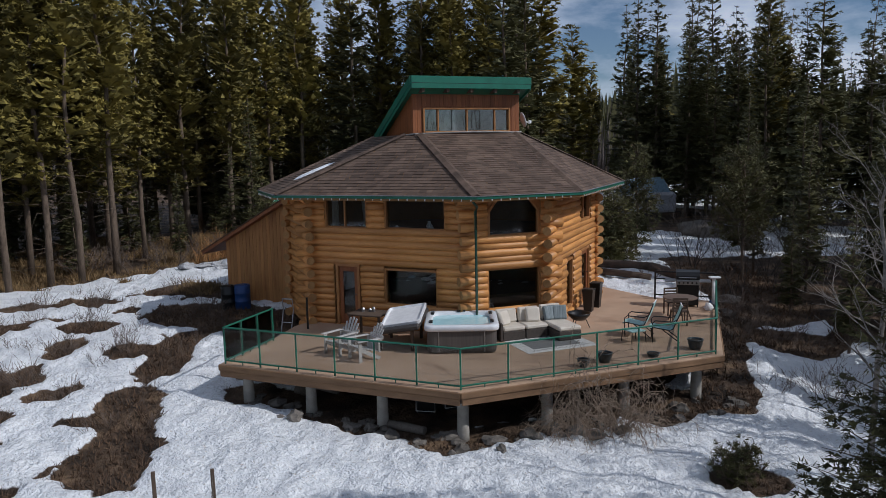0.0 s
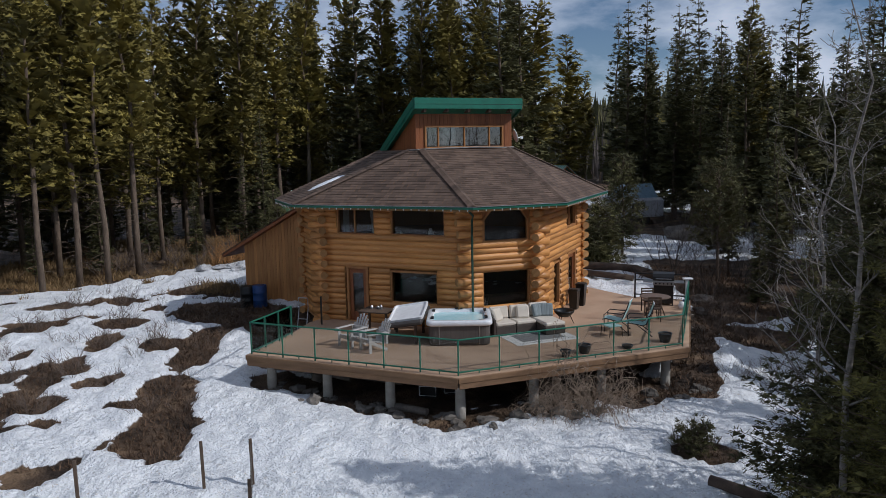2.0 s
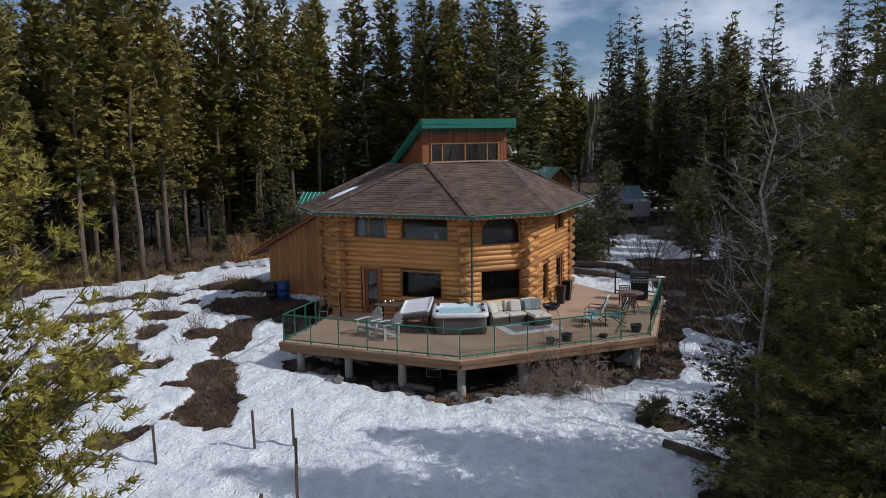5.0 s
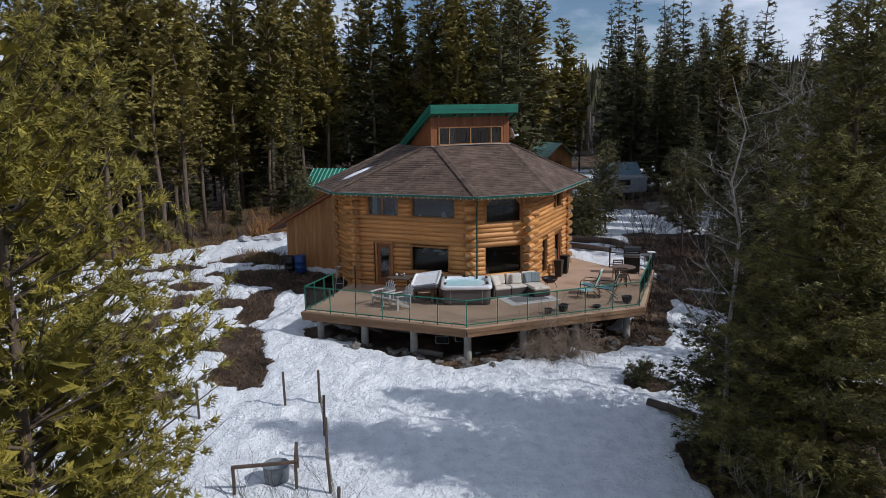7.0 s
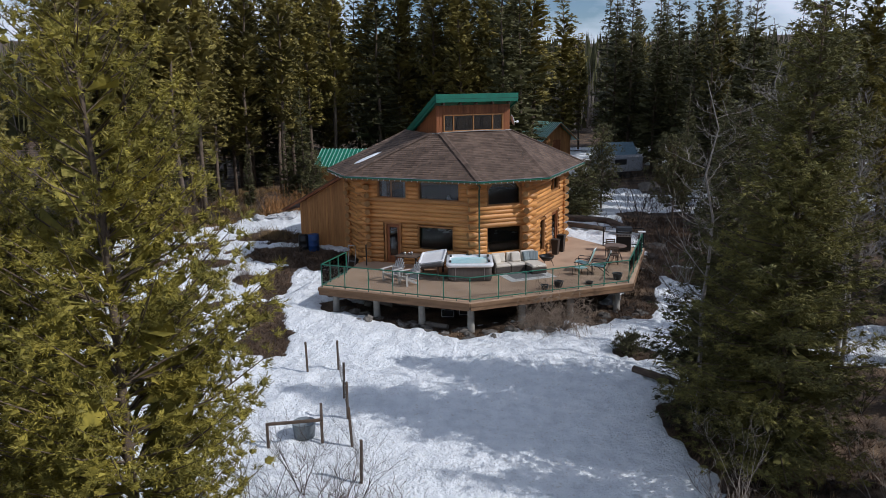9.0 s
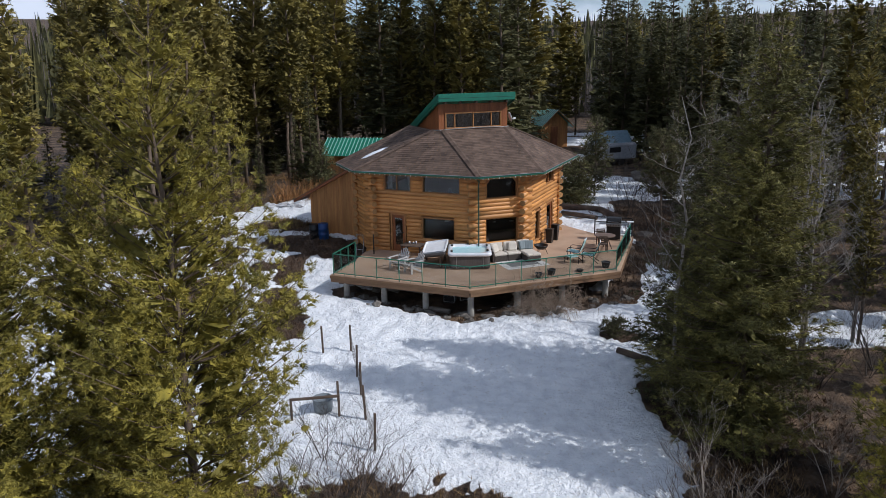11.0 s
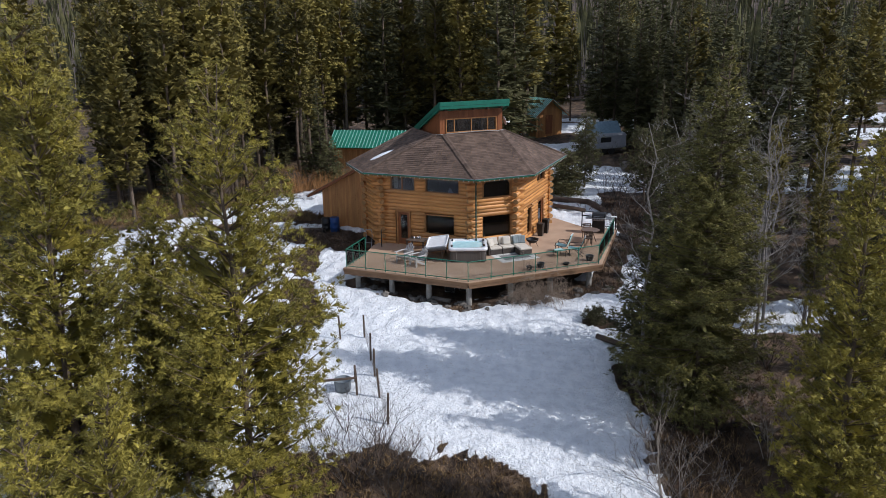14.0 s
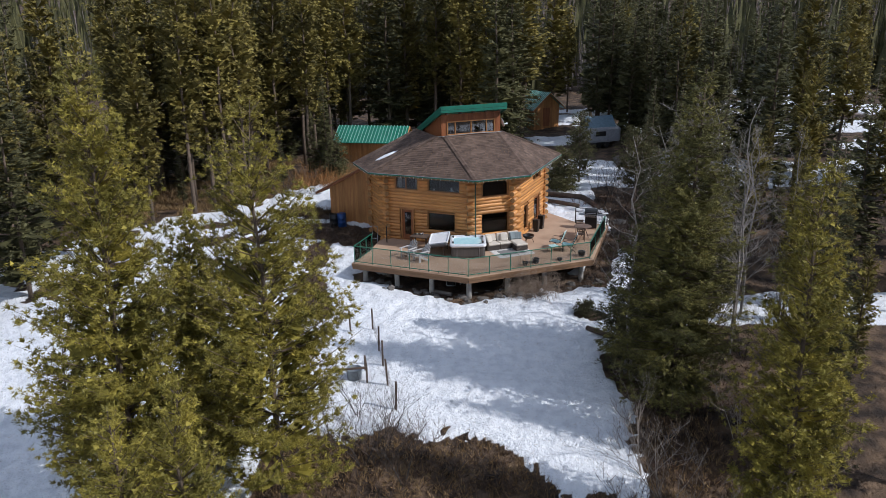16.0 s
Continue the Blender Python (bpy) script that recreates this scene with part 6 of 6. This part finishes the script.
br = thing("black_railing", pose(6.15, 28.0, 0, 0, 0, -17), "plain black metal railing at the back of the deck", "railing")
for x in (0, 1.0, 2.0):
    part("post", Geo().box(x - 0.03, -0.03, 0, x + 0.03, 0.03, 1.0, 0.006), BLACK, br)
for z in (0.98, 0.72, 0.14):
    part("bar", Geo().box(0, -0.025, z, 2.0, 0.025, z + 0.045, 0.006), BLACK, br)
wp_ = thing("white_post", pose(7.72, 26.38, 0), "white capped post at the deck corner", "post")
part("shaft", Geo().tube([(0, 0, 0), (0, 0, 1.02)], 0.06, n=14), WHITE, wp_, smooth=True)
part("cap", Geo().box(-0.16, -0.12, 1.02, 0.2, 0.12, 1.07, 0.02), WHITE, wp_)
for i in range(3):
    ob = new("bag", stone_mesh(600 + i, 0.2, 0.17, 0.2))
    ob.data.materials.clear()
    ob.data.materials.append((WHITE, COVER, BLUE)[i])
    ob.matrix_basis = pose(7.45 + 0.12 * i, 26.0 + 0.22 * i, 0.09)
    tagged(ob, ("crumpled pale plastic bag beside the grill", "dark bag beside the grill", "blue cloth bag beside the grill")[i], "bag", "bags")


def pot(x, y, r, h, label):
    p = thing("plant_pot", pose(x, y, 0), label, "plant pot", "pots")
    part("body", Geo().lathe([(0, 0), (r * 0.7, 0), (r * 0.95, h * 0.5), (r, h * 0.85), (r * 1.08, h * 0.9), (r * 1.08, h), (r * 0.92, h), (r * 0.88, h * 0.82)], 20), POT, p, smooth=True)
    part("soil", Geo().lathe([(0, h * 0.84), (r * 0.9, h * 0.83), (r * 0.9, h * 0.78), (0, h * 0.78)], 20), SOIL, p)


pot(5.63, 21.2, 0.20, 0.28, "dark blue glazed pot with bare soil")
pot(3.0, 20.0, 0.19, 0.26, "dark blue glazed pot with bare soil")
pot(2.4, 19.62, 0.15, 0.20, "small dark glazed pot with bare soil")
pot(4.35, 20.5, 0.16, 0.10, "low dark dish by the railing")
for x, y, h in ((3.50, 26.1, 0.72), (3.85, 26.75, 0.82)):
    p = thing("tall_planter", pose(x, y, 0, 0, 0, 66), "tall square black planter against the log wall", "planter", "planters")
    g = Geo()
    g.add([(sx * (0.13 + 0.05 * t), sy * (0.13 + 0.05 * t), h * t) for t in (0, 1) for sx, sy in ((-1, -1), (1, -1), (1, 1), (-1, 1))], [(0, 1, 2, 3), (0, 4, 5, 1), (1, 5, 6, 2), (2, 6, 7, 3), (3, 7, 4, 0)])
    part("body", g, BLACK, p)
    part("rim", Geo().box(-0.195, -0.195, h, 0.195, 0.195, h + 0.03, 0.008), BLACK, p)
    part("soil", Geo().box(-0.16, -0.16, h + 0.03, 0.16, 0.16, h + 0.045, 0.01), SOIL, p)
fp = thing("fire_bowl", pose(2.85, 23.75, 0), "black metal fire bowl on legs", "fire bowl")
part("bowl", Geo().lathe([(0, 0.26), (0.18, 0.29), (0.30, 0.40), (0.34, 0.47), (0.36, 0.47), (0.32, 0.38), (0.2, 0.26), (0, 0.23)], 20), BLACK, fp, smooth=True)
for a in range(3):
    part("leg", Geo().tube([(0.2 * math.cos(a * 2.09), 0.2 * math.sin(a * 2.09), 0.3), (0.33 * math.cos(a * 2.09), 0.33 * math.sin(a * 2.09), 0)], 0.014, n=6), BLACK, fp)
ht = thing("hand_truck", pose(-6.35, 24.6, top1(-6.35, 24.6), 0, 0, -15), "hand truck with pale handles leaning by the lean-to", "hand truck")
for sx in (-0.18, 0.18):
    part("rail", Geo().tube([(sx, -0.2, 0.1), (sx, 0.05, 1.0), (sx, 0.0, 1.35)], 0.018, n=8), STEEL, ht)
    part("wheel", Geo().tube([(sx * 1.2 - 0.03, 0.0, 0.12), (sx * 1.2 + 0.03, 0.0, 0.12)], 0.12, n=14), BLACK, ht)
part("crossbar", Geo().tube([(-0.18, 0.0, 1.35), (0.18, 0.0, 1.35)], 0.018, n=8), STEEL, ht)
part("crossbar", Geo().tube([(-0.18, -0.08, 0.6), (0.18, -0.08, 0.6)], 0.014, n=8), STEEL, ht)
part("toe_plate", Geo().box(-0.2, -0.42, 0.06, 0.2, -0.18, 0.075, 0.004), STEEL, ht)
bp = thing("black_post", pose(-5.55, 23.9, 0), "slim black metal post beside the log corner", "post")
part("shaft", Geo().box(-0.03, -0.03, 0, 0.03, 0.03, 1.0, 0.006), BLACK, bp)

# ---- lean-to, drums, sheds, cabin, trailer ----
lt = thing("lean_to", HOUSE, "cedar-boarded lean-to with a sloping dark red roof against the log house", "shed")
X0, X1, Y0, Y1 = -8.45, -4.95, -2.0, 2.2
ltop = lambda x: 2.12 + (x - X0) * 0.53
gz = -0.75
g = Geo()
g.add([(X0, Y0, gz), (X1, Y0, gz), (X1, Y0, ltop(X1)), (X0, Y0, ltop(X0)), (X0, Y1, gz), (X1, Y1, gz), (X1, Y1, ltop(X1)), (X0, Y1, ltop(X0))],
      [(0, 1, 2, 3), (7, 6, 5, 4), (0, 3, 7, 4), (1, 5, 6, 2), (3, 2, 6, 7), (0, 4, 5, 1)])
lw = part("wall", g, LOG_DARK, lt)
nb = 22
for i in range(nb):
    a, b = X0 + (X1 - X0) * i / nb, X0 + (X1 - X0) * (i + 1) / nb - 0.008
    pts = [(a, Y0 - 0.022, gz), (b, Y0 - 0.022, gz), (b, Y0 - 0.022, ltop(b)), (a, Y0 - 0.022, ltop(a))]
    part("board", Geo().add(pts + [(x, Y0 - 0.002, z) for x, y, z in pts], [(0, 1, 2, 3), (0, 4, 5, 1), (1, 5, 6, 2), (2, 6, 7, 3), (3, 7, 4, 0)]), CEDAR, lw)
xe = X0 - 0.95
part("roof", Geo().slab([(xe, Y0 - 0.35, ltop(xe) + 0.12), (X1 + 0.1, Y0 - 0.35, ltop(X1 + 0.1) + 0.12), (X1 + 0.1, Y1 + 0.3, ltop(X1 + 0.1) + 0.12), (xe, Y1 + 0.3, ltop(xe) + 0.12)], 0.12), RED_CEDAR, lt, "dark red roof edge")
part("roofing", Geo().slab([(xe - 0.03, Y0 - 0.38, ltop(xe) + 0.14), (X1, Y0 - 0.38, ltop(X1) + 0.155), (X1, Y1 + 0.33, ltop(X1) + 0.155), (xe - 0.03, Y1 + 0.33, ltop(xe) + 0.14)], 0.016), SHINGLE, lt)

for x, y, mt, nm, lb in ((-9.0, 28.35, BLUE, "plastic_drum", "blue plastic drum beside the lean-to"), (-9.55, 28.45, BLACK, "waste_bin", "black waste bin beside the lean-to")):
    g0 = top1(x, y)
    d = thing(nm, pose(x, y, g0), lb, "drum" if mt is BLUE else "bin")
    part("body", Geo().lathe([(0, 0), (0.27, 0), (0.29, 0.04), (0.285, 0.28), (0.30, 0.30), (0.285, 0.32), (0.285, 0.58), (0.30, 0.60), (0.285, 0.62), (0.29, 0.86), (0.27, 0.9), (0, 0.88)], 22), mt, d, smooth=True)
    part("cap", Geo().lathe([(0, 0.88), (0.05, 0.88), (0.05, 0.92), (0, 0.92)], 12), mt, d, m=pose(0.12, 0.05, 0))


# ribs paler than the green roofing: sun glints painted into their colour
RIB_GLINT = mat("roof_rib_glint", (0.30, 0.50, 0.43), (0.2, 0.38, 0.32), rough=0.3, bump=0)


def gabled(name, m, w, d, wall_h, rise, label, wall_mat, over=0.45, ridge_along_x=True, door_at=None):
    """A boarded building with a ribbed green metal gable roof; the ridge runs along x."""
    b = thing(name, m, label, "shed")
    g = Geo()
    hw, hd = w / 2, d / 2
    g.add([(-hw, -hd, -0.5), (hw, -hd, -0.5), (hw, hd, -0.5), (-hw, hd, -0.5), (-hw, -hd, wall_h), (hw, -hd, wall_h), (hw, hd, wall_h), (-hw, hd, wall_h), (-hw, 0, wall_h + rise), (hw, 0, wall_h + rise)],
          [(0, 1, 5, 4), (2, 3, 7, 6), (3, 0, 4, 8, 7), (1, 2, 6, 9, 5), (0, 3, 2, 1)])
    wl_ = part("wall", g, LOG_DARK, b)
    n = int(w / 0.22)
    for i in range(n):
        a = -hw + w * i / n
        part("board", Geo().box(a, -hd - 0.025, -0.5, a + w / n - 0.012, -hd - 0.004, wall_h, 0.004), wall_mat, wl_)
    for sx in (-1, 1):
        n2 = int(d / 0.22)
        for i in range(n2):
            a, c = -hd + d * i / n2, -hd + d * (i + 1) / n2 - 0.012
            za, zc = wall_h + rise * (1 - abs(a) / hd), wall_h + rise * (1 - abs(c) / hd)
            x0, x1 = sx * (hw + 0.004), sx * (hw + 0.025)
            part("board", Geo().add([(x0, a, -0.5), (x0, c, -0.5), (x0, c, zc), (x0, a, za), (x1, a, -0.5), (x1, c, -0.5), (x1, c, zc), (x1, a, za)], [(0, 1, 2, 3), (7, 6, 5, 4), (0, 4, 5, 1), (1, 5, 6, 2), (2, 6, 7, 3), (3, 7, 4, 0)]), wall_mat, wl_)
    sl = rise / hd
    for sy in (-1, 1):
        q = [(-hw - over, sy * (hd + over), wall_h - over * sl + 0.05), (hw + over, sy * (hd + over), wall_h - over * sl + 0.05), (hw + over, 0, wall_h + rise + 0.05), (-hw - over, 0, wall_h + rise + 0.05)]
        if sy > 0:
            q = q[::-1]
        rf = part("roof", Geo().slab(q, 0.06), GREEN_ROOF, b, "green ribbed metal roof")
        for i in range(int((w + 2 * over) / 0.3) + 1):
            x = -hw - over + 0.02 + i * 0.3
            part("rib", Geo().tube([(x, sy * (hd + over), wall_h - over * sl + 0.065), (x, 0, wall_h + rise + 0.065)], 0.032, n=5, caps=False), RIB_GLINT, rf)
    for sx in (-1, 1):
        for sy in (-1, 1):
            x = sx * (hw + over + 0.01)
            part("barge_board", Geo().tube([(x, sy * (hd + over), wall_h - over * sl - 0.02), (x, 0, wall_h + rise - 0.02)], 0.07, n=4), TRIM_WOOD, b)
    return b


gabled("green_roofed_shed", pose(-9.3, 48.2, top1(-9.3, 48.2), 0, 0, -8), 5.6, 3.4, 2.3, 0.95, "wooden shed with a ribbed green metal roof behind the house", CEDAR)
cab = gabled("cabin", pose(6.4, 67.0, top1(6.4, 67.0), 0, 0, -58), 4.6, 3.4, 2.3, 1.35, "small cedar cabin with a green metal gable roof in the trees", CEDAR, 0.55)
part("door", Geo().box(2.33, -0.5, 0.0, 2.37, 0.4, 2.0, 0.01), RED_CEDAR, cab)

tl = thing("camp_trailer", pose(11.6, 54.5, top1(11.6, 54.5), 0, 0, 20), "pale camp trailer with a blue peaked top parked on snow", "trailer")
part("body", loft([(rounded(1.9, 1.05, 0.25), 0.55), (rounded(2.0, 1.1, 0.3), 0.7), (rounded(2.0, 1.1, 0.3), 1.75), (rounded(1.85, 1.0, 0.3), 1.95)]), mat("trailer_paint", (0.34, 0.35, 0.37), (0.25, 0.26, 0.28), rough=0.4), tl, smooth=False)
part("peaked_top", Geo().add([(-1.5, -0.9, 1.95), (1.5, -0.9, 1.95), (1.5, 0.9, 1.95), (-1.5, 0.9, 1.95), (-1.5, 0, 2.95), (1.5, 0, 2.95)], [(0, 1, 5, 4), (2, 3, 4, 5), (0, 4, 3), (1, 2, 5), (0, 3, 2, 1)]), mat("blue_grey_panel", (0.16, 0.24, 0.30), (0.11, 0.17, 0.21), rough=0.4), tl, "blue-grey folding top")
part("side_window", Geo().box(-0.8, -1.125, 1.15, 0.3, -1.1, 1.6, 0.01), BLACK, tl)
for x in (-0.4, 0.45):
    part("wheel", Geo().tube([(x, -1.05, 0.33), (x, -0.85, 0.33)], 0.33, n=18), BLACK, tl)
part("hitch", Geo().tube([(2.0, 0, 0.5), (3.0, 0, 0.45), (3.0, 0, -0.05)], 0.05, n=6), BLACK, tl)
part("axle", Geo().box(-0.7, -1.0, 0.3, 0.8, 1.0, 0.56, 0.02), BLACK, tl)

# melting snow left on the roof, on the brush pile
q0, q1 = eave[7], eave[0]
sp = Geo()
base_p = [q0.lerp(upper[7], t) .lerp(q1.lerp(upper[0], t), w) for t, w in ((0.20, 0.55), (0.24, 0.64), (0.42, 0.69), (0.52, 0.67), (0.47, 0.62), (0.34, 0.55))]
nrm7 = (q1 - q0).cross(upper[7] - q0).normalized()
if nrm7.z < 0:
    nrm7 = -nrm7
cen = sum(base_p, Vector()) / 6
vs = [p + nrm7 * 0.012 for p in base_p] + [p.lerp(cen, 0.3) + nrm7 * 0.07 for p in base_p]
sp.add(vs, [(i, (i + 1) % 6, 6 + (i + 1) % 6, 6 + i) for i in range(6)] + [tuple(range(6, 12))])
tagged(part("snow_patch", sp, SNOW_PILE, None, smooth=True, m=HOUSE), "last strip of snow melting on the shingle roof", "snow")
for i in range(9):
    pile = new("snow_mound", stone_mesh(700 + i, frng.uniform(0.4, 0.8), frng.uniform(0.3, 0.5), frng.uniform(0.16, 0.3)))
    pile.data.materials.clear()
    pile.data.materials.append(OLD_SNOW)
    x, y = -13.4 + frng.uniform(-1.3, 1.3), 36.9 + frng.uniform(-0.7, 0.7)
    pile.matrix_basis = pose(x, y, top1(x, y) + 0.04, 0, 0, frng.uniform(0, 360))
    tagged(pile, "dirty chunk of old snow at the forest edge", "snow", "old snow")


# ---- far slopes: leafless woods and scattered conifers ----
fr = np.random.RandomState(77)
for nm, n, hgt, wid, mt, lb, cat in (("far_bare_woods", 7000, 9.0, 0.10, mat("far_bare_wood", (0.20, 0.17, 0.15), (0.13, 0.11, 0.10), rough=0.95, bump=0, island=0.3), "grey leafless woods on the far slope", "woods"),
                                     ("far_conifers", 2600, 11.0, 1.3, SPRUCE, "dark conifers scattered over the far slope", "woods")):
    y = 95 + 500 * fr.random_sample(n) ** 1.7
    x = fr.uniform(-0.7, 0.85, n) * (y + 20)
    pos = np.stack([x, y, lie(x, y) - 0.3], 1)
    dr = np.stack([fr.normal(0, 0.03, n), fr.normal(0, 0.03, n), np.ones(n)], 1)
    tagged(new(nm, spikes_mesh(nm, pos, dr, hgt * fr.uniform(0.6, 1.2, n), wid, 3, 0.05 if nm == "far_bare_woods" else 0.01, mt, 78)), lb, cat, kind="stuff")
